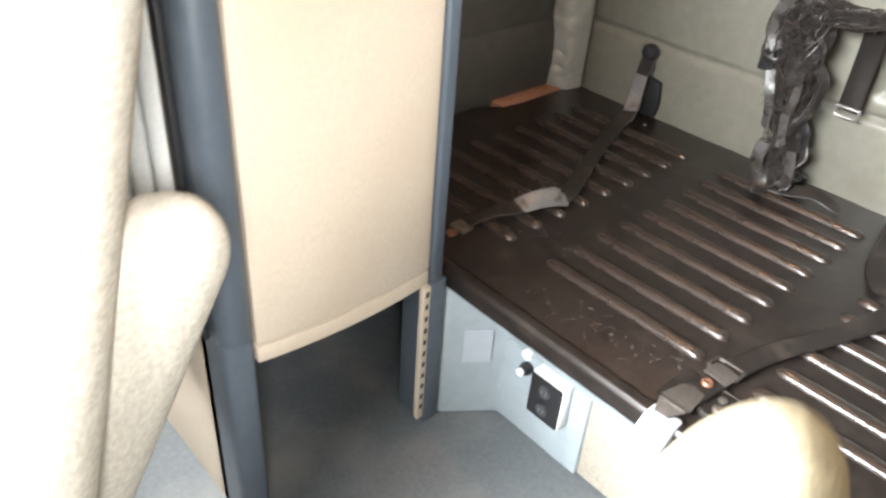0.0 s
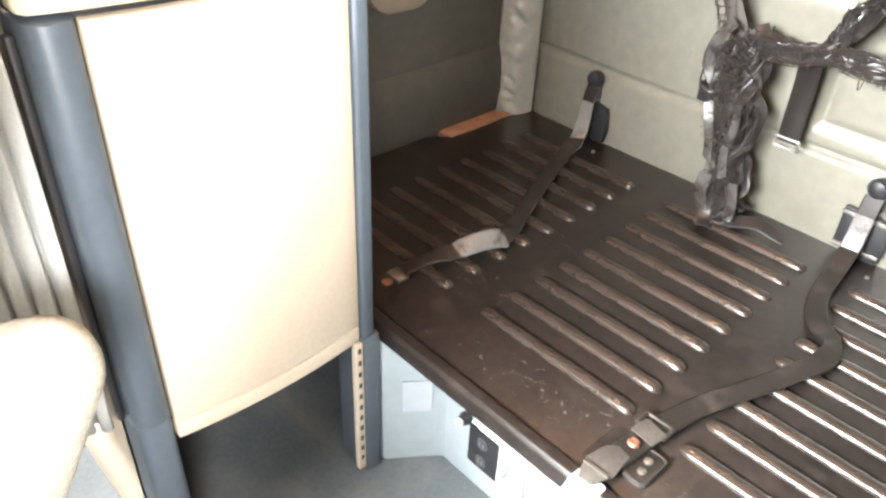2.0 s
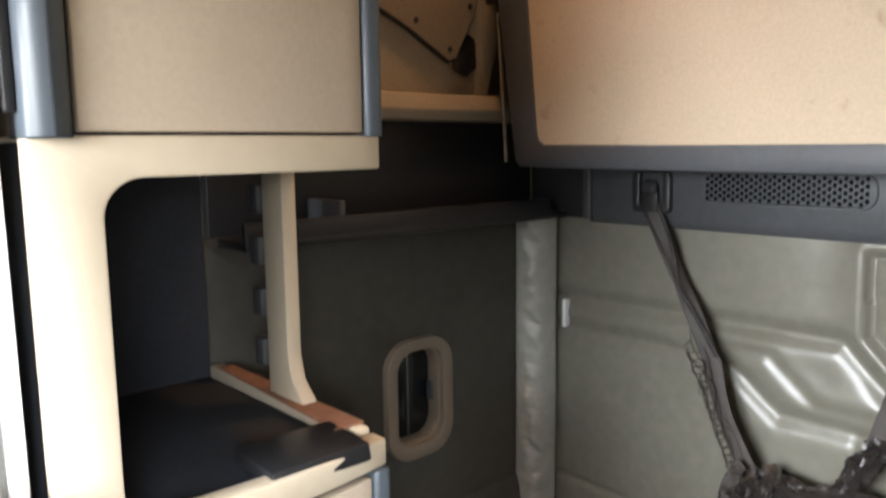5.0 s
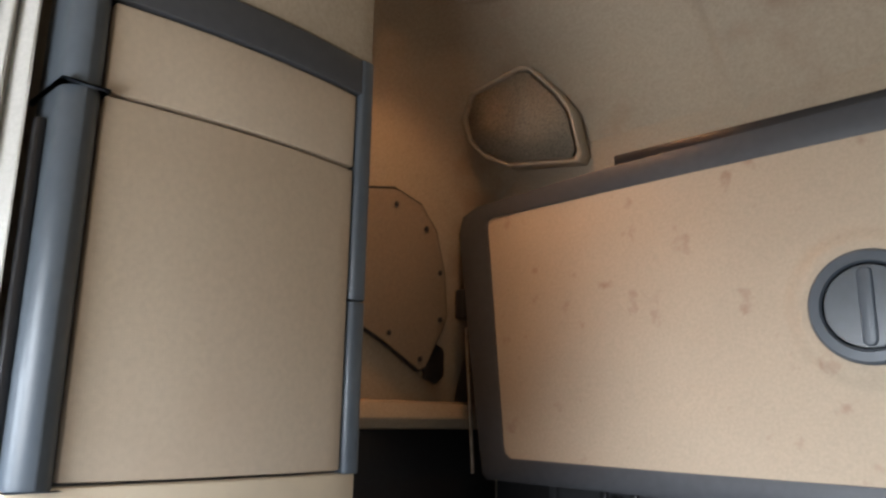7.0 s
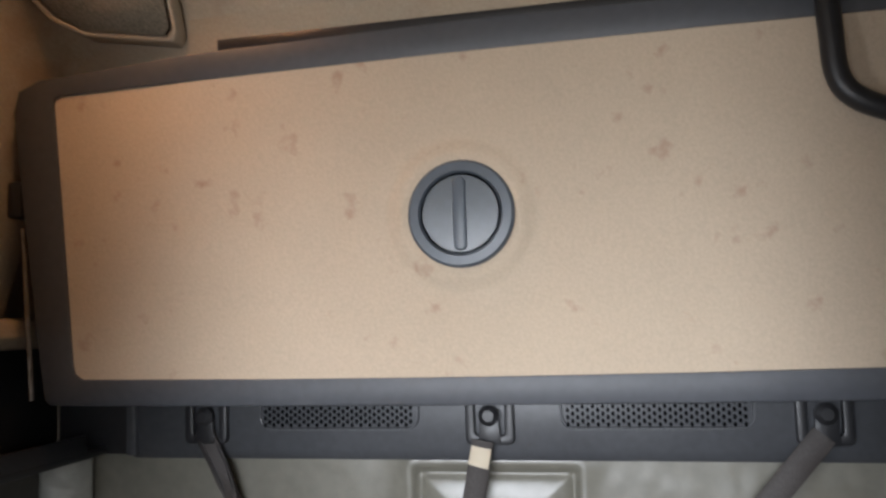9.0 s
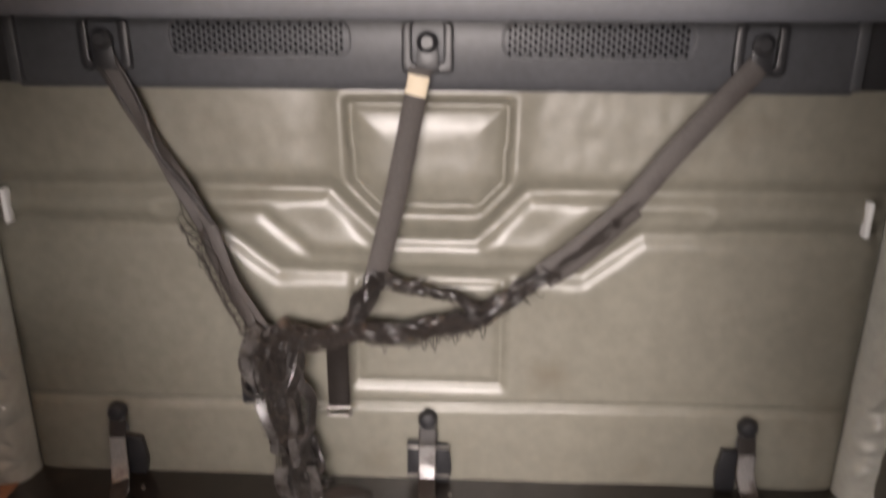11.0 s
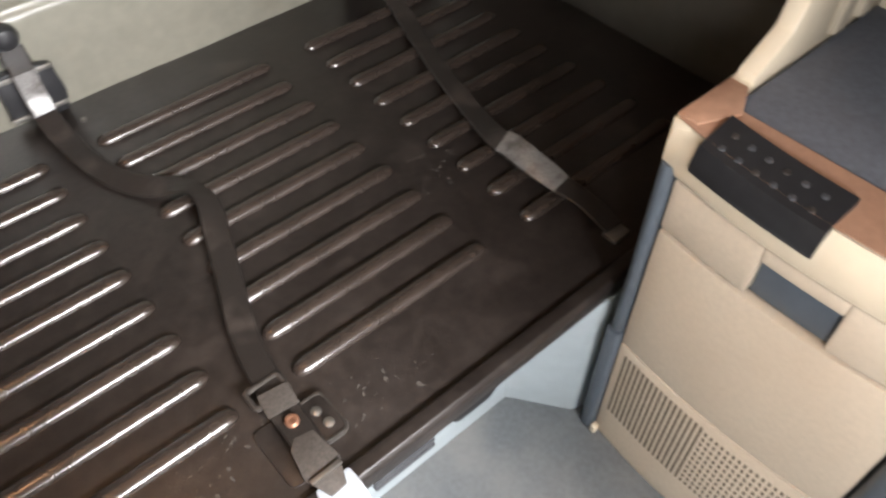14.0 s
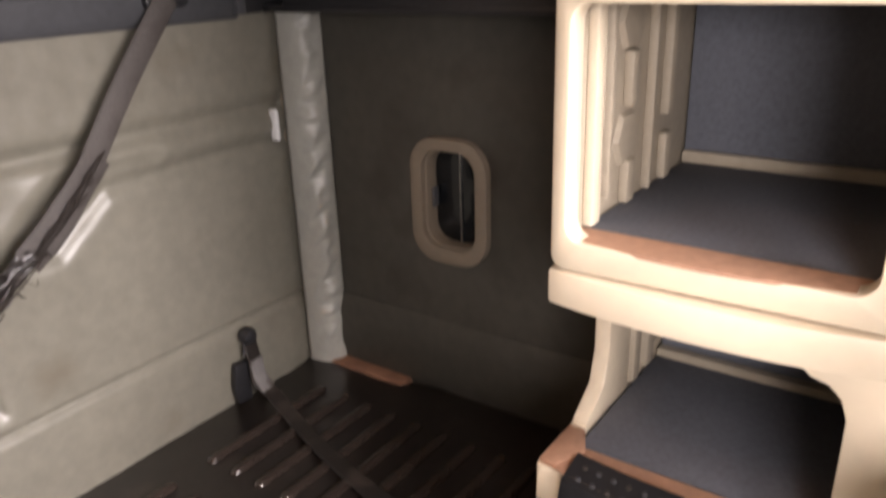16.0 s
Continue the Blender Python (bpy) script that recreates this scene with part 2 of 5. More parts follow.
def smooth_path(pts, n=8):
    ps = [Vector(p) for p in pts]
    ps = [2 * ps[0] - ps[1]] + ps + [2 * ps[-1] - ps[-2]]
    out = []
    for i in range(1, len(ps) - 2):
        for k in range(n):
            t = k / n
            a, b, c, d = ps[i - 1 : i + 3]
            out.append(0.5 * (2 * b + (c - a) * t + (2 * a - 5 * b + 4 * c - d) * t * t + (3 * b - a - 3 * c + d) * t**3))
    return out + [ps[-2]]


def add_tube(bm, pts, r, seg=8, n=6):
    path = smooth_path(pts, n) if n else [Vector(p) for p in pts]
    rows = []
    for i, p in enumerate(path):
        way = (path[min(i + 1, len(path) - 1)] - path[max(i - 1, 0)]).normalized()
        side = way.cross(Vector((0.13, 0.21, 0.97))).normalized()
        up = side.cross(way)
        rr = r(i / (len(path) - 1)) if callable(r) else r
        rows.append([bm.verts.new(p + rr * (math.cos(2 * math.pi * k / seg) * side + math.sin(2 * math.pi * k / seg) * up)) for k in range(seg)])
    for a, b in zip(rows, rows[1:]):
        for k in range(seg):
            bm.faces.new((a[k], a[(k + 1) % seg], b[(k + 1) % seg], b[k]))
    bm.faces.new(rows[0][::-1]), bm.faces.new(rows[-1])
    return bm


def tube(pts, r, seg=8, n=6):
    return add_tube(bmesh.new(), pts, r, seg, n)


def add_ribbon(bm, pts, width, normals, thick=0.0025, n=8):
    """A webbing strap through pts; normals: the way its flat face looks at each point."""
    path, looks = smooth_path(pts, n), smooth_path(normals, n)
    rows = []
    for i, p in enumerate(path):
        way = (path[min(i + 1, len(path) - 1)] - path[max(i - 1, 0)]).normalized()
        side = way.cross(looks[i]).normalized()
        up = side.cross(way).normalized()
        w = width / 2
        rows.append([bm.verts.new(p + a * side + b * up) for a, b in ((-w, 0), (-w * 0.86, thick), (0, thick * 1.25), (w * 0.86, thick), (w, 0), (w * 0.86, -thick * 0.2), (0, 0), (-w * 0.86, -thick * 0.2))])
    for a, b in zip(rows, rows[1:]):
        for k in range(8):
            bm.faces.new((a[k], a[(k + 1) % 8], b[(k + 1) % 8], b[k]))
    bm.faces.new(rows[0][::-1]), bm.faces.new(rows[-1])
    return bm


def ribbon(pts, width, normals, thick=0.0025, n=8):
    return add_ribbon(bmesh.new(), pts, width, normals, thick, n)


def sheet(nu, nv, at, material, name, thick=0.0):
    """A grid surface: at(u, v) for u, v in 0..1, optionally with a thickness."""
    vs = [at(i / nu, j / nv) for j in range(nv + 1) for i in range(nu + 1)]
    fs = [(j * (nu + 1) + i, j * (nu + 1) + i + 1, (j + 1) * (nu + 1) + i + 1, (j + 1) * (nu + 1) + i) for j in range(nv) for i in range(nu)]
    me = bpy.data.meshes.new(name)
    me.from_pydata(vs, [], fs)
    me.materials.append(material)
    me.shade_smooth()
    ob = new(name, me)
    if thick:
        mod = ob.modifiers.new("depth", "SOLIDIFY")
        mod.thickness = thick
    return ob


# ---- the shell of the sleeper ----
FACE, REAR, SIDE, DECK = 0.51, 0.79, 1.06, 0.38

floor = setting(part("floor", box((-1.2, -2.25, -0.05), (1.2, 0.95, 0.0), 0), RUBBER), "worn grey rubber cab floor with dusty scuffs", "floor")


def seg_dist(px, pz, a, b):
    ax, az, bx, bz = *a, *b
    t = np.clip(((px - ax) * (bx - ax) + (pz - az) * (bz - az)) / ((bx - ax) ** 2 + (bz - az) ** 2), 0, 1)
    return np.hypot(px - ax - t * (bx - ax), pz - az - t * (bz - az))


def line_dist(px, pz, pts):
    return np.min([seg_dist(px, pz, a, b) for a, b in zip(pts, pts[1:])], axis=0)


def inside(px, pz, pts):
    hit = np.zeros(px.shape, bool)
    for (ax, az), (bx, bz) in zip(pts, pts[1:] + pts[:1]):
        hit ^= ((az > pz) != (bz > pz)) & (px < (bx - ax) * (pz - az) / (bz - az + 1e-12) + ax)
    return hit


def mirrored(pts):
    return pts + [(-x, z) for x, z in pts[::-1]]


def rear_relief(px, pz):
    """How far the moulded rear lining stands proud: padded panels between pressed grooves."""
    pz = pz - 0.010
    lines = [mirrored([(-0.99, 1.108), (-0.215, 1.108), (-0.105, 0.992)]),
             mirrored([(-0.60, 1.055), (-0.37, 1.05), (-0.262, 0.953)]),
             mirrored([(-0.99, 1.02), (-0.47, 1.016), (-0.345, 0.915)])]
    six = [(-0.172, 1.30), (0.172, 1.30), (0.168, 1.13), (0.108, 1.068), (-0.108, 1.068), (-0.168, 1.13)]
    low = [(-0.17, 0.63), (0.17, 0.63), (0.17, 0.90), (-0.17, 0.90)]
    h = np.zeros(px.shape)
    for pts, deep, wide in ((lines[0], 0.016, 0.022), (lines[1], 0.012, 0.020), (lines[2], 0.016, 0.022), (six + six[:1], 0.012, 0.010), (low + low[:1], 0.008, 0.013)):
        d = line_dist(px, pz, pts)
        h += -deep * np.exp(-((d / wide) ** 2)) + 0.1 * deep * np.exp(-(((d - 2.0 * wide) / (1.6 * wide)) ** 2))
    d6 = line_dist(px, pz, six + six[:1])
    h += np.where(inside(px, pz, six), -0.012 + 0.014 * (1 - np.exp(-((d6 / 0.038) ** 2))), 0.012 * np.exp(-((d6 / 0.045) ** 2)))
    h += np.where(inside(px, pz, low), -0.006, 0)
    between = np.exp(-(((line_dist(px, pz, lines[1])) / 0.035) ** 2))
    h += 0.010 * between
    seam = pz - 0.578 - 0.006 * np.sin(px * 3)
    h += -0.012 * np.exp(-((seam / 0.008) ** 2)) + 0.006 / (1 + np.exp(seam / 0.012))
    edge = np.minimum(0.99 - np.abs(px), pz - 0.30)
    h += -0.012 * np.exp(-np.maximum(edge, 0) / 0.03)
    return h


def rear_wall():
    nx, nz = 330, 170
    px, pz = np.meshgrid(np.linspace(-1.0, 1.0, nx + 1), np.linspace(0.30, 1.36, nz + 1))
    h = rear_relief(px, pz)
    for i in range(px.shape[0]):
        for j in range(px.shape[1]):
            h[i, j] += 0.004 * noise.noise((px[i, j] * 5, pz[i, j] * 5, 0.3)) + 0.0012 * noise.noise((px[i, j] * 28, pz[i, j] * 22, 1.7))
    return sheet(nx, nz, lambda u, v: (-1.0 + 2.0 * u, REAR - h[round(v * nz), round(u * nx)], 0.30 + 1.06 * v), VINYL, "wall_rear", 0)


setting(rear_wall(), "grey-green padded vinyl rear wall with moulded grooves", "wall")
setting(part("wall_rear_shell", box((-1.2, 0.83, -0.05), (1.2, 0.90, 2.75), 0), FABRIC), "tan outer rear wall", "wall")

WIN = (0.215, 0.752, 0.432, 1.063)


def side_wall(s):
    """The lower side wall, with a hole for its small window."""
    name = "wall_left" if s < 0 else "wall_right"
    big, hole = rounded(-0.24, 0.0, 0.84, 1.36, 0.004, 6), rounded(WIN[0] + 0.02, WIN[1] + 0.02, WIN[2] - 0.02, WIN[3] - 0.02, 0.05, 6)
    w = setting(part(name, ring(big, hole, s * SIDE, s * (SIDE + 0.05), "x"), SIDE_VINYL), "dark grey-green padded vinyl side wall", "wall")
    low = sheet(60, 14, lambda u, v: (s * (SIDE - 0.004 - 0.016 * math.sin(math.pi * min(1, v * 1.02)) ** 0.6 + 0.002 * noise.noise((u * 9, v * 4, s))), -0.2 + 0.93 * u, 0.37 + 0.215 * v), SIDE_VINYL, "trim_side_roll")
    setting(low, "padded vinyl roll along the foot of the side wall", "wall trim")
    win = thing("window_1" if s < 0 else "window_2", (s * SIDE, 0.33, 0.74), "small rounded side window with a beige moulded surround", "window", kind="structure")
    part("window_frame", ring(rounded(*WIN, 0.075, 8), rounded(WIN[0] + 0.032, WIN[1] + 0.038, WIN[2] - 0.034, WIN[3] - 0.03, 0.05, 8), s * (SIDE - 0.022), s * (SIDE + 0.05), "x"), surf_frame, win, "beige moulded surround")
    part("sleeve", ring(rounded(WIN[0] + 0.028, WIN[1] + 0.034, WIN[2] - 0.03, WIN[3] - 0.026, 0.052, 8), rounded(WIN[0] + 0.036, WIN[1] + 0.042, WIN[2] - 0.038, WIN[3] - 0.034, 0.048, 8), s * (SIDE - 0.005), s * (SIDE + 0.048), "x"), surf_frame, win)
    part("pane", box((s * (SIDE + 0.036), WIN[0] + 0.034, WIN[1] + 0.04), (s * (SIDE + 0.044), WIN[2] - 0.036, WIN[3] - 0.032), 0.001), GLASS_DARK, win, "dark tinted pane")
    part("pane_bar", box((s * (SIDE + 0.030), 0.318, WIN[1] + 0.04), (s * (SIDE + 0.0355), 0.322, WIN[3] - 0.034), 0.001), METAL, win)
    part("latch", box((s * (SIDE + 0.012), 0.385, 0.88), (s * (SIDE + 0.034), 0.393, 0.93), 0.003), GREYBLACK, win)
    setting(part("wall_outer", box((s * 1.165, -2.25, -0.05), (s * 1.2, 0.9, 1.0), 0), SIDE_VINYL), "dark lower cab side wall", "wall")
    setting(part("trim_board", box((s * 1.004, 0.47, 0.362), (s * 1.058, 0.79, 0.384), 0.003), ORANGE), "bare orange-brown board beside the bunk deck", "board")
    corner = sheet(16, 200, lambda u, v: (s * (0.985 + 0.075 * u - 0.020 * math.sin(math.pi * u)), REAR - 0.002 - 0.085 * u - 0.024 * math.sin(math.pi * u) - 0.013 * math.sin(math.pi * u) * noise.noise((u * 2.5 + v * 6, v * 26 - u * 2, s)) - 0.005 * math.sin(math.pi * u) * noise.noise((u * 4 - v * 9, v * 62, 3 + s)), 0.375 + 0.985 * v), PAD, "corner_pad", 0.004)
    tagged(corner, "wrinkled pale grey vinyl corner pad", "corner padding", "corner pads")


# Beige surround with the shadow on it put into a darker base.
surf_frame = surface("shaded_beige_surround", (0.18, 0.145, 0.108), 0.5, grain=50, vary=0.06, bump=0.12, bump_scale=400)
side_wall(-1), side_wall(1)


def ceiling_at(u, v):
    """The roof lining: up one side, over and down the other; it rounds down towards the rear."""
    y = -2.25 + 2.86 * v
    top = 2.62 if y < 0.12 else 2.2 + 0.42 * math.sqrt(max(0.0, 1 - ((y - 0.12) / 0.50) ** 2))
    a = 2 * u - 1
    s, a = (1 if a > 0 else -1), abs(a)
    low = 1.67
    if a > 0.72:
        k = (1 - a) / 0.28
        x, z = 1.085 - 0.135 * k, low + (max(top - 0.32, 2.12) - low) * k
    elif a > 0.45:
        k = (0.72 - a) / 0.27 * math.pi / 2
        x, z = 0.95 - 0.28 * (1 - math.cos(k)), max(top - 0.32, 2.12) + (top - max(top - 0.32, 2.12)) * math.sin(k)
    else:
        x, z = 0.67 * a / 0.45, top
    bulge = 0.006 * noise.noise((x * 3, y * 3, s))
    ridge = (0.03 if y > 0.2 else 0.014) * math.exp(-(((abs(x) - 0.235) / 0.022) ** 2)) * (1 if a < 0.45 else 0)
    if abs(x) < 0.26:
        ridge = max(ridge, 0.016 * math.exp(-(((y - 0.505) / 0.024) ** 2)))
    return (s * (x + bulge), y, z + bulge - ridge)


setting(sheet(200, 130, ceiling_at, FABRIC, "ceiling"), "tan fabric roof lining that curves into the walls", "ceiling")
setting(part("ceiling_shell", box((-1.2, -2.25, 2.7), (1.2, 0.9, 2.75), 0), FABRIC), "outer roof skin", "roof")
setting(part("trim_rear_upper", box((-1.02, 0.60, 2.0), (1.02, 0.64, 2.62), 0.004), FABRIC), "tan lining above the overhead bin", "wall")

for s in (-1, 1):
    shelf = thing("side_shelf", (s * 1.05, 0.2, 1.34), "black plastic side shelf under a tan ledge", "shelf", "side shelves")
    part("shelf_back", box((s * 1.085, -0.2, 1.34), (s * 1.11, 0.79, 1.62), 0.002), BLACK, shelf)
    part("shelf_tray", box((s * 0.93, -0.2, 1.345), (s * 1.085, 0.775, 1.362), 0.004), BLACK, shelf)
    part("shelf_lip", prism([(s * 0.93, 1.345), (s * 0.945, 1.345), (s * 0.945, 1.40), (s * 0.935, 1.40)], -0.2, 0.70, "y", 0.002), BLACK, shelf)
    part("divider_fin", box((s * 0.95, 0.03, 1.345), (s * 1.08, 0.045, 1.43), 0.004), GREYBLACK, shelf)
    part("ledge", prism([(s * 1.10, 1.60), (s * 1.035, 1.605), (s * 1.02, 1.63), (s * 1.03, 1.668), (s * 1.10, 1.675)], -0.2, 0.80, "y", 0.004), FABRIC, shelf, "tan fabric ledge")

# front part of the cab behind the camera: dash, doors and windscreen opening
setting(part("wall_front", box((-1.2, -2.25, -0.05), (1.2, -2.2, 1.05), 0), GREYBLACK), "charcoal dashboard wall", "wall")
setting(part("wall_front_header", box((-1.2, -2.25, 1.9), (1.2, -2.2, 2.75), 0), FABRIC), "tan header over the windscreen", "wall")
for s in (-1, 1):
    setting(part("door_panel", box((s * 1.165, -2.25, 1.0), (s * 1.2, -1.9, 2.75), 0), GREYBLACK), "charcoal door pillar", "wall")
    setting(part("door_panel", box((s * 1.165, -0.98, 1.0), (s * 1.2, 0.9, 2.75), 0), FABRIC), "tan side lining", "wall")
    setting(part("door_header", box((s * 1.165, -1.9, 1.75), (s * 1.2, -0.98, 2.75), 0), FABRIC), "tan header over the door window", "wall")


# ---- bunk ----
def bunk():
    deck = thing("bunk_deck", (0, 0.3, DECK), "black painted steel bunk deck with pressed ribs, scuffed and dusty", "bunk deck")
    side = [(0.992, 0.80), (1.005, 0.775), (1.0, 0.54), (1.01, 0.48), (1.05, 0.41), (1.055, -0.19)]
    outline = [(-x, y) for x, y in side] + side[::-1]
    part("pan", prism(outline, DECK - 0.012, DECK, "z", 0.004), STEEL, deck, "black steel pan with rusty stains")
    part("front_rim", prism([(-0.19, DECK - 0.035), (-0.17, DECK - 0.035), (-0.17, DECK - 0.002), (-0.163, DECK + 0.001), (-0.166, DECK + 0.009), (-0.186, DECK + 0.009), (-0.192, DECK)], -1.05, 1.05, "x", 0.002), STEEL, deck, "rolled front edge")
    meshes = {}
    for x0, x1 in ((-0.89, -0.50), (-0.412, -0.044), (0.046, 0.414), (0.50, 0.89)):
        half = round((x1 - x0) / 2, 3)
        if half not in meshes:
            b, w, tall, nseg = bmesh.new(), 0.0155, 0.0125, 10
            rows = []
            stations = [-half + 0.0, -half + 0.003, -half + 0.008, -half + 0.016, -half + 0.024] + [-half + 0.024 + (2 * half - 0.048) * k / 10 for k in range(1, 10)]
            stations += [-q for q in stations[4::-1]]
            for xx in stations:
                e = min(1.0, max(0.0, (half - abs(xx)) / 0.024))
                e = math.sqrt(max(0.0, 1 - (1 - e) ** 2))
                rows.append([b.verts.new((xx, (0.25 + 0.75 * e) * w * -math.cos(math.pi * k / nseg), -0.001 + tall * e * math.sin(math.pi * k / nseg) ** 0.9)) for k in range(nseg + 1)])
            for p, q in zip(rows, rows[1:]):
                for k in range(nseg):
                    b.faces.new((p[k], p[k + 1], q[k + 1], q[k]))
            first = part("rib", b, RIB, deck)
            meshes[half] = first.data
            scene.collection.objects.unlink(first)
            bpy.data.objects.remove(first)
        for k in range(9):
            rib = new("rib", meshes[half])
            rib.parent, rib.matrix_parent_inverse = deck, deck.matrix_basis.inverted()
            rib.matrix_basis = pose((x0 + x1) / 2, 0.08 * k, DECK)
    # catch plate and rivets at the middle of the front edge
    part("catch_plate", prism(rounded(-0.05, -0.145, 0.0, -0.045, 0.012, 4), DECK, DECK + 0.004, "z", 0.001), STEEL, deck)
    part("catch_plate", prism(rounded(0.016, -0.122, 0.056, -0.052, 0.010, 4), DECK, DECK + 0.010, "z", 0.002), STEEL, deck)
    part("catch_rim", ring(rounded(0.014, -0.124, 0.058, -0.050, 0.011, 4), rounded(0.019, -0.119, 0.053, -0.055, 0.008, 4), DECK, DECK + 0.012, "z"), WORN, deck, "worn raised rim")
    part("rivet", lathe([(0.0105, 0), (0.0105, 0.003), (0.008, 0.006), (0.0045, 0.006), (0.004, 0.004), (0.001, 0.004)], pose(0, -0.072, DECK + 0.020)), COPPER, deck, "rusty copper-coloured rivet")
    for x, y in ((0.034, -0.076), (0.038, -0.100)):
        part("screw", lathe([(0.0075, 0), (0.0075, 0.003), (0.004, 0.005)], pose(x, y, DECK + 0.010), 14), METAL, deck, "bright steel screw")
    for s in (-1, 1):
        part("hole_ring", lathe([(0.012, 0), (0.012, 0.003), (0.006, 0.0035)], pose(s * 0.60, -0.09, DECK), 14), COPPER, deck)
    for x in (-0.73, 0.02, 0.77):
        part("screw", lathe([(0.005, 0), (0.005, 0.004), (0.002, 0.005)], pose(x + 0.035, 0.72, DECK), 10), METAL, deck)
    return deck


bunk()
random.seed(11)


def scuffs():
    b = bmesh.new()
    for k in range(330):
        cx, cy, spread = random.choice(((-0.18, -0.07, 0.05), (-0.455, 0.06, 0.05), (-0.455, 0.30, 0.06), (-0.02, -0.05, 0.05), (0.09, -0.10, 0.06), (-0.3, -0.10, 0.08), (0.46, 0.2, 0.06)))
        x, y, r = cx + random.gauss(0, spread), cy + random.gauss(0, spread * 0.5), random.choice((0.0008, 0.0012, 0.0018, 0.0028, 0.0042))
        if y < -0.15:
            continue
        n, turn, thin = 7, random.uniform(0, 3.14), random.uniform(0.35, 0.9)
        rad = [r * random.uniform(0.45, 1.3) for q in range(n)]
        flat = [(rad[q] * math.cos(2 * math.pi * q / n), thin * rad[q] * math.sin(2 * math.pi * q / n)) for q in range(n)]
        ps = [(x + a * math.cos(turn) - c * math.sin(turn), y + a * math.sin(turn) + c * math.cos(turn)) for a, c in flat]
        add_prism(b, ps, DECK, DECK + random.uniform(0.0004, 0.0009))
    return tagged(part("dirt_crumbs", b, DUST, smooth=False), "pale dust and dirt crumbs on the bunk deck", "dirt", kind="stuff")


scuffs()


def riser():
    r = thing("bunk_riser", (0, -0.06, 0), "pale grey moulded plastic bunk riser with rounded end blocks", "bunk base")
    part("upper_strip", box((-0.42, -0.085, 0.215), (0.42, -0.05, 0.368), 0.006), RISER, r)
    part("lower_panel", box((-0.19, -0.078, 0.004), (0.06, -0.05, 0.22), 0.003), DRAWN, r, "dusty beige lower panel")
    part("lower_strip", box((-0.42, -0.085, 0.0), (-0.19, -0.05, 0.215), 0.005), RISER, r)
    part("lower_strip", box((0.06, -0.085, 0.0), (0.42, -0.05, 0.215), 0.005), RISER, r)
    for s in (-1, 1):
        plan = [(0.60, -0.05), (0.60, -0.195), (0.515, -0.195), (0.503, -0.1935), (0.492, -0.188), (0.484, -0.179), (0.422, -0.094), (0.414, -0.086), (0.404, -0.081), (0.385, -0.079), (0.36, -0.079), (0.36, -0.05)]
        part("end_block", prism([(s * x, y) for x, y in plan], 0.0, 0.345, "z", 0.006), RISER, r)
        part("block_corner_scrap", prism([(s * 0.50, -0.185), (s * 0.475, -0.19), (s * 0.50, -0.15)], 0.346, 0.366, "z", 0.002), ORANGE, r, "broken orange foam scrap")
    for k in range(5):
        part("vent_slat", box((0.096, -0.096, 0.062 + 0.018 * k), (0.227, -0.08, 0.072 + 0.018 * k), 0.002), GREYBLACK, r)
    part("pull_cup", prism(rounded(0.27, 0.073, 0.377, 0.127, 0.025, 6), -0.094, -0.08, "y", 0.004), BLACK, r, "black oval finger pull")
    part("hinge", box((-0.10, -0.10, 0.26), (-0.09, -0.084, 0.31), 0.002), GREYBLACK, r)
    part("patch", prism([(-0.4665, -0.159), (-0.431, -0.1105), (-0.4285, -0.1125), (-0.464, -0.161)], 0.155, 0.24, "z", 0), LABELGREY, r, "plain grey label patch")
    o = thing("outlet_box", (-0.27, -0.09, 0.116), "white plastic outlet box with a black faceplate on the bunk riser", "power outlet")
    part("housing", box((-0.312, -0.116, 0.116), (-0.230, -0.086, 0.224), 0.004), WHITE, o, "white plastic housing")
    part("faceplate", box((-0.311, -0.1215, 0.118), (-0.233, -0.1165, 0.222), 0.003), BLACK, o, "scratched black faceplate")
    for z in (0.146, 0.194):
        part("socket", lathe([(0.014, 0), (0.014, 0.003), (0.010, 0.0035)], pose(-0.272, -0.1215, z, 90), 14), GREYBLACK, o)
        for dx in (-0.005, 0.005):
            part("socket_slot", box((-0.273 + dx, -0.1258, z - 0.005), (-0.271 + dx, -0.1248, z + 0.005), 0), METAL, o, "scratched bright slot")
    p = thing("cable_plug", (-0.34, -0.09, 0.16), "short black cable plug with white cap", "plug")
    part("plug_body", lathe([(0.014, 0), (0.015, 0.01), (0.010, 0.022)], pose(-0.347, -0.086, 0.186, 90), 14), BLACK, p)
    part("plug_tip", lathe([(0.008, 0), (0.009, 0.006), (0.004, 0.010)], pose(-0.347, -0.108, 0.186, 90), 12), WHITE, p)
    part("cap", lathe([(0.012, 0), (0.012, 0.008), (0.006, 0.012)], pose(-0.352, -0.086, 0.218, 90), 14), WHITE, p, "white round cap")


riser()


# ---- straps and restraint net ----
UP, BACK = (0, 0, 1), (0, -1, 0)


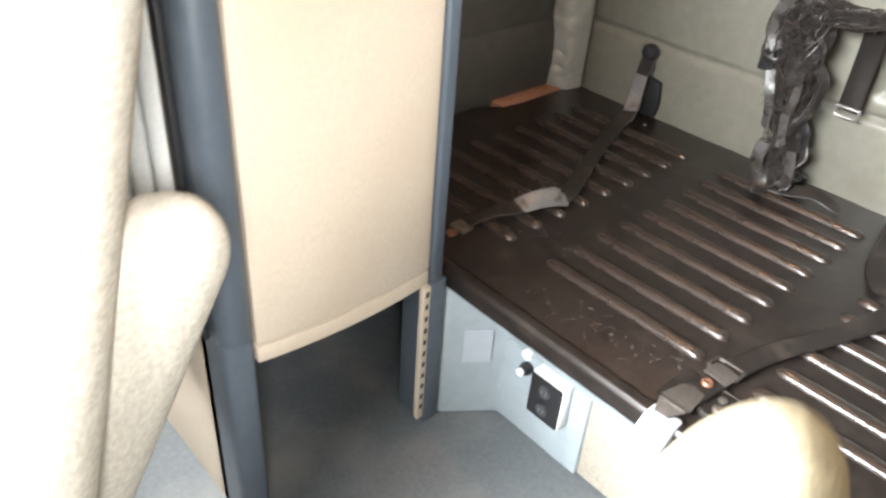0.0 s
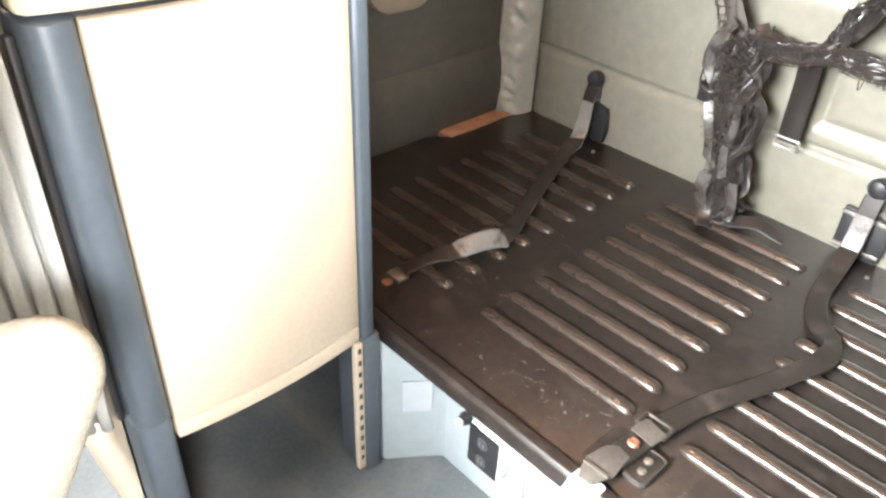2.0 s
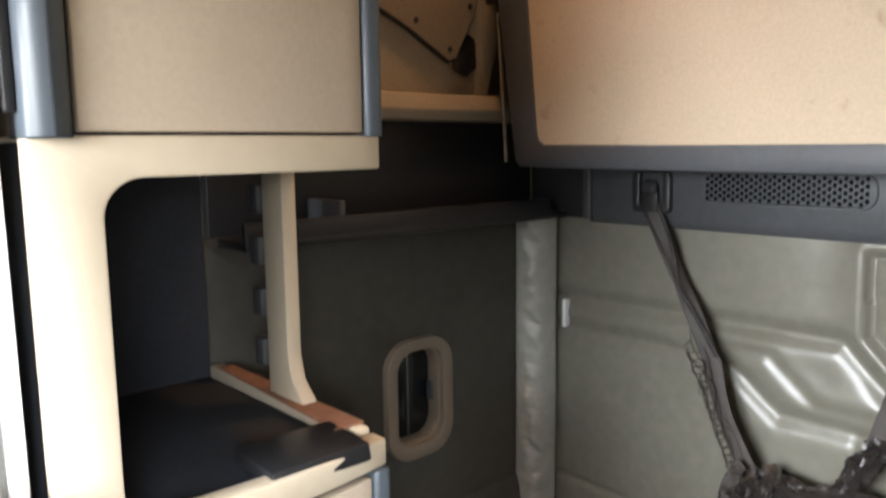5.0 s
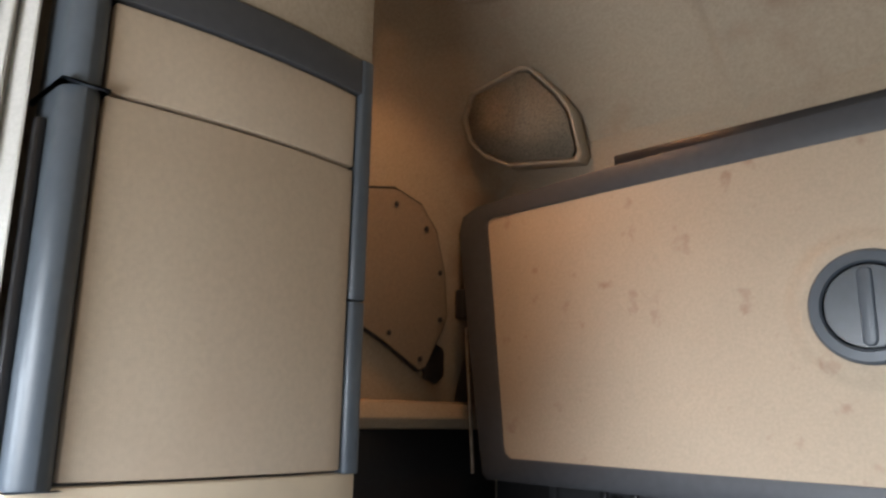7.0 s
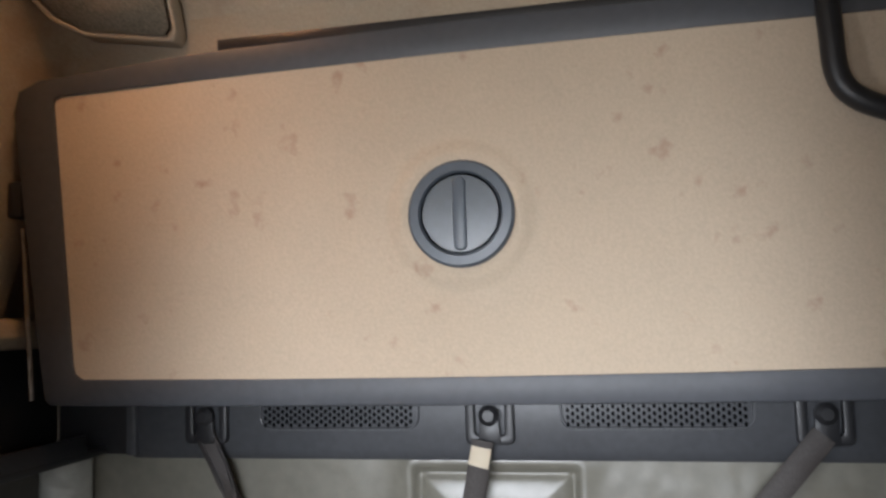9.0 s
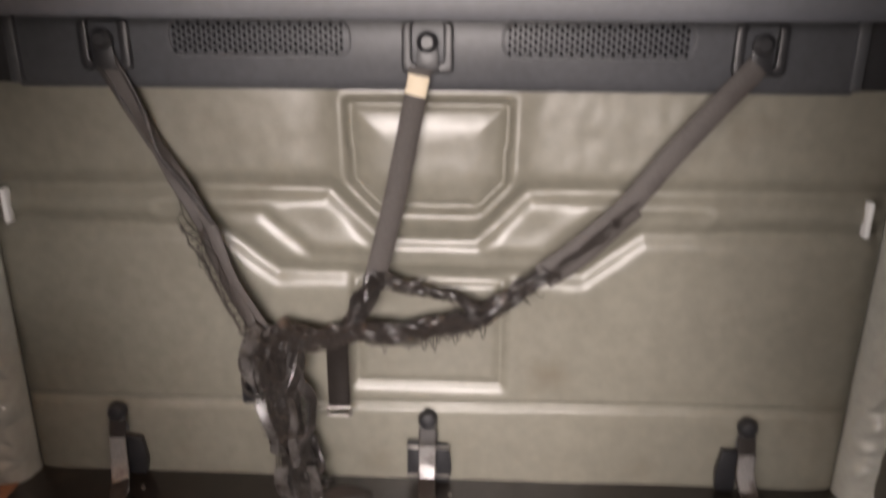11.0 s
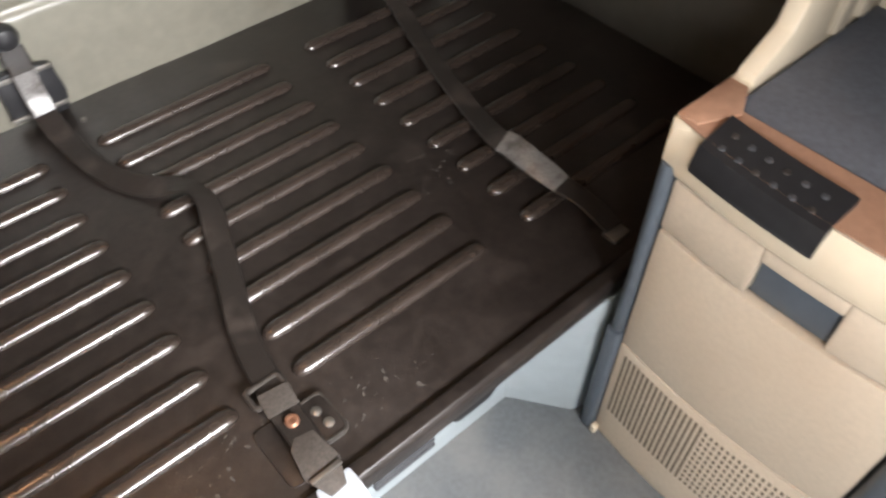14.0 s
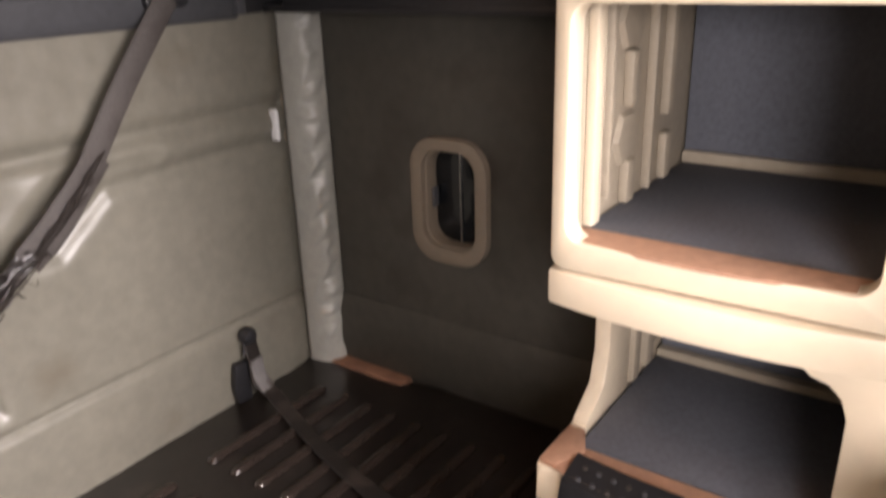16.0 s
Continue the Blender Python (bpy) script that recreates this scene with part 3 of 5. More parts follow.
def floor_strap(x, path, label, fold):
    z = DECK + 0.014
    t = thing("bunk_strap", (x, 0.78, 0.55), label, "strap", "bunk tie-down straps")
    pts = [(x, 0.755, 0.545), (x, 0.742, 0.50), (x, 0.735, 0.44)] + [(a, b, z + c) for a, b, c in path]
    part("strap", ribbon(pts, 0.042, [BACK, BACK, (0, -0.8, 0.5)] + fold), WEBBING, t)
    part("bolt", lathe([(0.008, 0), (0.008, 0.02), (0.022, 0.022), (0.024, 0.035), (0.018, 0.046), (0.006, 0.05)], pose(x, 0.79, 0.565, 90), 18), BLACK, t, "black domed bolt cap")
    part("bolt_plate", prism([(x - 0.016, 0.555), (x + 0.016, 0.555), (x + 0.024, 0.515), (x - 0.024, 0.515)], 0.755, 0.76, "y", 0.001), GREYBLACK, t)
    part("bracket", prism([(x + 0.01, 0.50), (x + 0.05, 0.49), (x + 0.058, 0.43), (x + 0.05, 0.39), (x + 0.01, 0.39)] if fold[0][0] >= 0 else [(x - 0.05, 0.50), (x - 0.01, 0.50), (x - 0.01, 0.39), (x - 0.055, 0.39), (x - 0.06, 0.44)], 0.757, 0.775, "y", 0.003), BLACK, t, "black plastic bracket")
    if x == 0:
        part("bracket", prism([(-0.05, 0.50), (-0.012, 0.50), (-0.012, 0.40), (-0.05, 0.40)], 0.757, 0.775, "y", 0.003), BLACK, t, "black plastic bracket")
        for sx in (-1, 1):
            for z in (0.41, 0.49):
                part("bracket_edge", box((sx * 0.018, 0.752, z - 0.004), (sx * 0.052, 0.7565, z + 0.004), 0.001), METAL, t, "worn bright edge")
    return t


U = (0, 0, 1)
a = floor_strap(-0.752, [(-0.735, 0.69, 0.02), (-0.70, 0.57, 0.004), (-0.64, 0.42, 0.0), (-0.579, 0.286, 0.002), (-0.545, 0.205, 0.006), (-0.548, 0.15, 0.02), (-0.564, 0.074, 0.012), (-0.590, 0.02, 0.004), (-0.600, -0.05, 0.0)], "long grey-brown webbing strap lying folded on the bunk deck", [(0.1, -0.5, 0.8), (0.2, 0, 1), U, (0.1, 0, 1), (0.5, -0.2, 0.9), (0.6, -0.6, 0.6), (0.2, -0.4, 0.9), U, U])
Z = DECK + 0.02
# Pale ribbons over the straps paint the glint where folds catch light.
part("glint_section", ribbon([(-0.536, 0.195, Z), (-0.538, 0.165, Z + 0.012), (-0.550, 0.115, Z + 0.016), (-0.566, 0.072, Z + 0.006)], 0.043, [(0.5, -0.3, 0.9), (0.5, -0.7, 0.7), (0.35, -0.7, 0.7), (0.2, -0.4, 0.9)]), GLINTWEB, a, "strap fold painted pale for its glint")
part("glint_section", ribbon([(-0.752, 0.738, 0.505), (-0.751, 0.731, 0.455), (-0.738, 0.70, 0.42), (-0.724, 0.66, 0.402)], 0.041, [BACK, (0, -0.9, 0.4), (0.1, -0.5, 0.8), (0.2, -0.2, 1)]), GLINTWEB, a, "strap fold painted pale for its glint")
part("end_clip", box((-0.622, -0.078, DECK), (-0.578, -0.045, DECK + 0.01), 0.004), METAL, a, "scratched metal end clip")
a = floor_strap(0.0, [(0.0, 0.72, 0.03), (0.004, 0.66, 0.004), (0.02, 0.55, 0.0), (0.055, 0.47, 0.0), (0.105, 0.415, 0.01), (0.118, 0.36, 0.012), (0.092, 0.28, 0.004), (0.06, 0.19, 0.0), (0.022, 0.08, 0.0), (0.004, -0.03, 0.0), (0.0, -0.09, 0.004), (-0.004, -0.125, 0.004)], "webbing strap across the bunk deck to a metal buckle", [(0, -0.5, 0.8), U, (-0.3, 0, 1), (-0.5, 0, 0.8), (0.3, -0.2, 0.9), (0.4, 0, 0.9), U, U, U, U, U, U])
part("glint_section", ribbon([(0.0, 0.738, 0.505), (0.0, 0.731, 0.46), (0.001, 0.715, 0.43)], 0.041, [BACK, (0, -0.9, 0.4), (0, -0.6, 0.8)]), GLINTWEB, a, "strap fold painted pale for its glint")
part("sewn_end", ribbon([(0.006, -0.015, Z), (0.003, -0.035, Z + 0.001), (0.001, -0.052, Z)], 0.046, [UP] * 3), SEWN, a, "dusty sewn strap end")
part("buckle", ring(rounded(-0.03, -0.03, 0.03, 0.01, 0.008, 4), rounded(-0.022, -0.022, 0.022, 0.002, 0.004, 4), DECK + 0.012, DECK + 0.02, "z"), WORN, a, "worn metal slide buckle")
part("buckle_plate", prism([(-0.034, -0.150), (-0.026, -0.108), (-0.012, -0.094), (0.014, -0.100), (0.020, -0.150), (0.004, -0.188), (-0.020, -0.190)], DECK + 0.017, DECK + 0.022, "z", 0.002), SEWN, a, "dusty grey metal buckle plate")
part("buckle_bar", box((-0.030, -0.164, DECK + 0.022), (0.016, -0.157, DECK + 0.026), 0.001), METAL, a, "worn bright bar")
part("latch_tab", prism([(-0.196, 0.392), (-0.166, 0.392), (-0.193, 0.36), (-0.198, 0.278), (-0.226, 0.286), (-0.222, 0.365)], -0.032, 0.022, "x", 0.004), LABELGREY, a, "pale plastic latch tab")
a = floor_strap(0.752, [(0.755, 0.69, 0.02), (0.735, 0.62, 0.003), (0.667, 0.424, 0.0), (0.61, 0.226, 0.004), (0.583, 0.13, 0.02), (0.588, 0.025, 0.012), (0.60, -0.045, 0.004), (0.592, -0.12, 0.0)], "grey-brown webbing strap twisted on the bunk deck with loose end", [(-0.1, -0.5, 0.8), U, U, (-0.2, 0, 1), (-0.5, -0.4, 0.8), (-0.2, -0.3, 0.9), U, U])
part("glint_section", ribbon([(0.583, 0.135, Z + 0.016), (0.583, 0.10, Z + 0.020), (0.586, 0.05, Z + 0.014), (0.593, 0.0, Z + 0.004)], 0.044, [(-0.5, -0.5, 0.8), (-0.5, -0.6, 0.7), (-0.3, -0.6, 0.8), (-0.1, -0.2, 1)]), GLINTWEB, a, "strap fold painted pale for its glint")
part("glint_section", ribbon([(0.752, 0.738, 0.505), (0.753, 0.731, 0.455), (0.755, 0.705, 0.425)], 0.041, [BACK, (0, -0.9, 0.4), (-0.1, -0.5, 0.8)]), GLINTWEB, a, "strap fold painted pale for its glint")
part("end_clip", box((0.572, -0.14, DECK), (0.612, -0.11, DECK + 0.01), 0.004), METAL, a, "scratched metal end clip")
random.seed(5)


def net():
    t = thing("restraint_net", (-0.34, 0.72, DECK), "tangled black bunk restraint net hanging on three webbing straps", "restraint net")
    y = 0.735
    part("strap", ribbon([(-0.658, y + 0.01, 1.40), (-0.62, y + 0.004, 1.32), (-0.573, y, 1.23), (-0.525, y - 0.004, 1.14), (-0.475, y - 0.01, 1.045)], 0.04, [(0.1, -1, 0), (0.35, -0.9, 0.2), (0.85, -0.32, 0.45), (0.4, -0.9, 0.2), (0.1, -1, 0)]), UPPERWEB, t, "twisted grey strap with dark edges")
    part("strap", ribbon([(-0.678, y + 0.006, 1.39), (-0.625, y - 0.004, 1.305), (-0.575, y - 0.012, 1.22), (-0.515, y - 0.014, 1.14), (-0.458, y - 0.016, 1.055)], 0.011, [BACK] * 5), NET, t, "narrow black strap")
    part("strap", ribbon([(-0.632, y + 0.004, 1.39), (-0.592, y - 0.002, 1.305), (-0.566, y - 0.009, 1.21)], 0.009, [BACK] * 3), NET, t, "narrow black strap")
    part("strap", ribbon([(-0.475, y - 0.01, 1.045), (-0.43, y - 0.03, 0.93), (-0.36, y - 0.035, 0.80)], 0.046, [(0.1, -1, 0), (-0.3, -1, 0), (0, -1, 0)]), UPPERWEB, t)
    part("strap", ribbon([(-0.012, y - 0.01, 1.385), (-0.042, y - 0.005, 1.24), (-0.072, y - 0.01, 1.10), (-0.115, y - 0.02, 0.93)], 0.046, [(0.1, -1, 0)] * 4), UPPERWEB, t, "grey webbing strap")
    part("strap_tag", ribbon([(-0.015, y - 0.016, 1.372), (-0.019, y - 0.014, 1.352), (-0.024, y - 0.012, 1.332)], 0.043, [BACK] * 3), CREAM, t, "small pale sewn tag")
    part("strap", ribbon([(0.652, y, 1.395), (0.515, y - 0.005, 1.232), (0.40, y - 0.012, 1.08)], 0.048, [(-0.2, -1, 0)] * 3), UPPERWEB, t, "grey webbing strap")
    part("strap_sleeve", ribbon([(0.43, y - 0.012, 1.11), (0.38, y - 0.016, 1.06), (0.31, y - 0.02, 0.995), (0.25, y - 0.02, 0.95)], 0.06, [BACK, (0.3, -1, 0.2), (-0.3, -1, 0), BACK]), UPPERWEB, t)
    part("hanging_strap", ribbon([(-0.20, y - 0.03, 0.80), (-0.205, y - 0.005, 0.72), (-0.206, y, 0.60)], 0.05, [BACK] * 3), WEBBING, t)
    part("strap_buckle", ring(rounded(-0.236, 0.583, -0.176, 0.612, 0.006, 4), rounded(-0.228, 0.59, -0.184, 0.605, 0.003, 4), y - 0.008, y + 0.002, "y"), METAL, t, "dull metal buckle")

    def braid(name, path, count, spread, wide, laps):
        """Several narrow webs that wind round a common line."""
        line = smooth_path(path, 4)
        b = bmesh.new()
        for k in range(count):
            ph, own = random.uniform(0, 6.28), random.uniform(0.6, 1.2)
            pts, ns = [], []
            for i, p in enumerate(line):
                f = i / (len(line) - 1)
                ang = ph + laps * 6.28 * f * (1 if k % 2 else -1)
                off = Vector((math.cos(ang), 0.6 * math.sin(ang), 0.5 * math.sin(ang + 1))) * spread * own
                q = p + off + Vector((random.gauss(0, 0.003), random.gauss(0, 0.002), random.gauss(0, 0.003)))
                q.y = min(q.y, 0.768)
                pts.append(q)
                ns.append(Vector((math.cos(ang * 1.3), -0.9, math.sin(ang * 1.3))))
            add_ribbon(b, pts, wide * random.uniform(0.6, 1.2), ns, 0.003, 3)
        return part(name, b, NET, t)

    cross = [(0.27, y - 0.02, 0.965), (0.18, y - 0.03, 0.90), (0.105, y - 0.035, 0.857), (0.03, y - 0.04, 0.84), (-0.06, y - 0.04, 0.822), (-0.14, y - 0.04, 0.83), (-0.22, y - 0.045, 0.81), (-0.30, y - 0.045, 0.81), (-0.36, y - 0.045, 0.785)]
    down = [(-0.345, y - 0.045, 0.82), (-0.33, y - 0.055, 0.73), (-0.31, y - 0.055, 0.63), (-0.302, y - 0.05, 0.52), (-0.292, y - 0.05, 0.43), (-0.272, y - 0.065, DECK + 0.03)]
    link = [(-0.115, y - 0.03, 0.95), (-0.06, y - 0.03, 0.925), (0.0, y - 0.03, 0.915), (0.06, y - 0.03, 0.905), (0.12, y - 0.03, 0.88)]
    drop = [(-0.115, y - 0.03, 0.95), (-0.135, y - 0.04, 0.90), (-0.16, y - 0.04, 0.84), (-0.2, y - 0.045, 0.80)]
    sleeve = [(-0.535, y - 0.012, 1.10), (-0.495, y - 0.015, 1.03), (-0.455, y - 0.02, 0.95), (-0.41, y - 0.03, 0.86), (-0.37, y - 0.04, 0.79)]
    arm = [(0.43, y - 0.012, 1.11), (0.36, y - 0.018, 1.04), (0.27, y - 0.02, 0.965)]
    for k in range(4):
        braid("net_web", cross, 1, 0.017, 0.034, 1.6 + 0.6 * k)
    for k in range(2):
        braid("net_web", cross[4:], 1, 0.024, 0.030, 1.1 + 0.5 * k)
    for k in range(6):
        braid("net_web", down, 1, 0.024 + 0.006 * k, 0.030, 0.45 + 0.3 * k)
    for k in range(2):
        braid("net_web", link, 1, 0.006, 0.026, 0.9)
    for k in range(3):
        braid("net_web", drop, 1, 0.018, 0.036, 0.9)
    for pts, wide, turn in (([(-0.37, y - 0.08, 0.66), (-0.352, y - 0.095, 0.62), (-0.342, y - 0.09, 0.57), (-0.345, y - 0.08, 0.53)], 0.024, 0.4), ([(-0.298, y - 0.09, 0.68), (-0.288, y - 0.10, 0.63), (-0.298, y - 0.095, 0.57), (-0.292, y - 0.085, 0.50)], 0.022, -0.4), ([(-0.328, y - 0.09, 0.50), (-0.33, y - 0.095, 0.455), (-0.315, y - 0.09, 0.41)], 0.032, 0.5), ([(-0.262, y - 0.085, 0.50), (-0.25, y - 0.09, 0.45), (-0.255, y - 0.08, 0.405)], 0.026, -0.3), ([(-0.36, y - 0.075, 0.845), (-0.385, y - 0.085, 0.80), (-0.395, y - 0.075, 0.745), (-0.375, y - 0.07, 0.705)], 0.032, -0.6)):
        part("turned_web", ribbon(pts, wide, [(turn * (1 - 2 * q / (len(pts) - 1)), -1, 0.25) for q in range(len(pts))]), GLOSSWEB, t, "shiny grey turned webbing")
    part("strap_loop", ribbon([(-0.375, y - 0.03, 0.755), (-0.405, y - 0.06, 0.735), (-0.395, y - 0.09, 0.695), (-0.36, y - 0.09, 0.685), (-0.34, y - 0.06, 0.71)], 0.026, [(-0.3, -0.8, 0.5), (-0.9, -0.4, 0.2), (-0.4, -0.8, -0.5), (0.3, -0.7, -0.7), (0.9, -0.3, 0)]), NET, t, "black loop of webbing")
    # bunched netting: thin cords that run along the bundles, tied by short cross cords
    b = bmesh.new()
    for path, count, spread in ((cross, 26, 0.028), (cross[4:], 14, 0.034), (down[:3], 26, 0.058), (down, 34, 0.042), (link, 8, 0.012), (drop, 12, 0.026), (sleeve, 9, 0.022), (arm, 8, 0.016)):
        line = smooth_path(path, 4)
        for k in range(count):
            lo = random.randrange(0, max(1, len(line) // 2))
            hi = min(len(line), lo + random.randrange(max(4, len(line) // 2), len(line) + 1))
            ang, rad, wob = random.uniform(0, 6.28), spread * random.uniform(0.55, 1.15), random.uniform(0, 6.28)
            pts = []
            for q in range(lo, hi):
                a2 = ang + 0.9 * math.sin(q * 0.7 + wob)
                v = line[q] + Vector((rad * math.cos(a2) + random.gauss(0, 0.002), -abs(0.8 * rad * math.sin(a2)) - 0.004, 0.7 * rad * math.sin(a2 + 0.8) + random.gauss(0, 0.002)))
                v.y = min(v.y, 0.766)
                pts.append(v)
            add_tube(b, pts, random.uniform(0.0009, 0.0018), 4, 2)
        for k in range(count):
            c = line[random.randrange(len(line))]
            pts = [c + Vector((spread * random.uniform(-1, 1), -spread * random.uniform(0.3, 1.0) - 0.006, spread * random.uniform(-0.8, 0.8))) for q in range(3)]
            for v in pts:
                v.y = min(v.y, 0.766)
            add_tube(b, pts, random.uniform(0.0008, 0.0014), 4, 3)
    # scalloped loops of the net's hem under the cross bundle and beside the sleeve
    for k in range(26):
        x = -0.09 + 0.0085 * k + random.gauss(0, 0.0015)
        z = 0.815 + max(0.0, x) * 0.28
        w, h = random.uniform(0.003, 0.007), random.choice((0.012, 0.018, 0.026, 0.034)) * random.uniform(0.8, 1.2)
        add_tube(b, [(x - w, y - 0.045, z), (x - 0.3 * w, y - 0.047, z - h), (x + 0.6 * w, y - 0.047, z - h * 0.9), (x + w, y - 0.045, z)], 0.0013, 4, 3)
    for k in range(16):
        f = k / 15
        c = Vector((-0.508, y - 0.014, 1.05)).lerp(Vector((-0.40, y - 0.03, 0.82)), f)
        h = random.uniform(0.006, 0.022)
        add_tube(b, [c + Vector((0.012, 0, 0.006)), c + Vector((-h, -0.004, 0.0)), c + Vector((-h * 0.9, -0.004, -0.016)), c + Vector((0.012, 0, -0.010))], 0.0012, 4, 3)
    tagged(part("netting", b, CORD, t, "bunched thin dark netting cords"), kind="stuff")
    part("side_buckle", box((-0.415, y - 0.06, 0.645), (-0.385, y - 0.03, 0.69), 0.005), BLACK, t, "black plastic buckle")
    part("buckle_tongue", box((-0.385, y - 0.055, 0.625), (-0.375, y - 0.045, 0.65), 0.002), WHITE, t, "bright buckle tongue")
    part("loose_end", ribbon([(-0.30, 0.68, DECK + 0.06), (-0.285, 0.655, DECK + 0.02), (-0.25, 0.665, DECK + 0.02), (-0.19, 0.69, DECK + 0.026), (-0.13, 0.70, DECK + 0.006)], 0.036, [(0, -1, 0.4), (-0.3, -0.3, 1), (0.3, -0.4, 0.9), (0, -0.5, 0.9), U]), WEBBING, t, "loose strap end on the deck")
    part("loose_end", ribbon([(-0.32, 0.69, 0.50), (-0.315, 0.655, 0.43), (-0.30, 0.63, DECK + 0.016), (-0.285, 0.60, DECK + 0.014)], 0.034, [(-0.3, -1, 0), (-0.2, -1, 0.3), U, U]), NET, t)


net()

# White strips added to paint the short vertical highlights near the wall's ends.
for s in (-1, 1):
    clip = tagged(part("highlight_strip", box((s * 0.942, 0.775, 1.03), (s * 0.954, 0.80, 1.11), 0.004), WHITE), "pale vertical strip added as a short highlight on the rear wall", "clip", "wall clips")


# ---- panel under the overhead bin ----
HOLE = surface("hole_black", (0.006, 0.006, 0.007), 0.9, grain=60, vary=0.1, bump=0, spec=0.05)


def grille_panel():
    t = thing("grille_panel", (0, 0.78, 1.34), "charcoal plastic panel with two hole grilles above the rear wall", "panel")
    part("panel", prism([(0.772, 1.335), (0.80, 1.335), (0.80, 1.50), (0.755, 1.50), (0.76, 1.36)], -0.86, 0.86, "x", 0.004), GREYBLACK, t)
    for s in (-1, 1):
        part("side_step", box((s * 0.84, 0.745, 1.345), (s * 0.865, 0.80, 1.50), 0.005), GREYBLACK, t)
        part("end_panel", box((s * 0.865, 0.765, 1.345), (s * 1.06, 0.80, 1.62), 0.003), BLACK, t)
        x0, x1 = (0.148, 0.535) if s > 0 else (-0.53, -0.155)
        g = part("grille", ring(rounded(x0, 1.402, x1, 1.478, 0.03, 6), rounded(x0 + 0.006, 1.408, x1 - 0.006, 1.472, 0.026, 6), 0.751, 0.762, "y"), GREYBLACK, t)
        b = bmesh.new()
        n = int((x1 - x0 - 0.026) / 0.0103) + 1
        for k in range(n):
            for j in range(4):
                cx, cz = x0 + 0.016 + 0.0103 * k, 1.4135 + 0.0150 * j + (0.0075 if k % 2 else 0)
                if cx < x1 - 0.014:
                    add_prism(b, [(cx + 0.0038 * math.cos(i * math.pi / 3), cz + 0.0054 * math.sin(i * math.pi / 3)) for i in range(6)], 0.7505, 0.7535, "y")
        tagged(part("perforation", b, HOLE, g, "rows of small dark holes"), kind="stuff")
    for x in (-0.658, 0.0, 0.658):
        m = part("anchor_recess", ring(rounded(x - 0.052, 1.372, x + 0.052, 1.475, 0.014, 4), rounded(x - 0.032, 1.392, x + 0.032, 1.47, 0.008, 4), 0.742, 0.764, "y"), BLACK, t, "black strap anchor surround")
        part("anchor_bolt", lathe([(0.010, 0), (0.010, 0.018), (0.021, 0.020), (0.022, 0.032), (0.012, 0.04)], pose(x, 0.765, 1.435, 90), 16), BLACK, m)
        part("anchor_tab", prism([(x - 0.02, 1.425), (x + 0.02, 1.425), (x + 0.024, 1.375), (x - 0.024, 1.375)], 0.737, 0.742, "y", 0.001), BLACK, m)


grille_panel()


# ---- overhead bin ----
def bin_y(z):
    return 0.525 - 0.045 * (z - 1.49) / 0.68


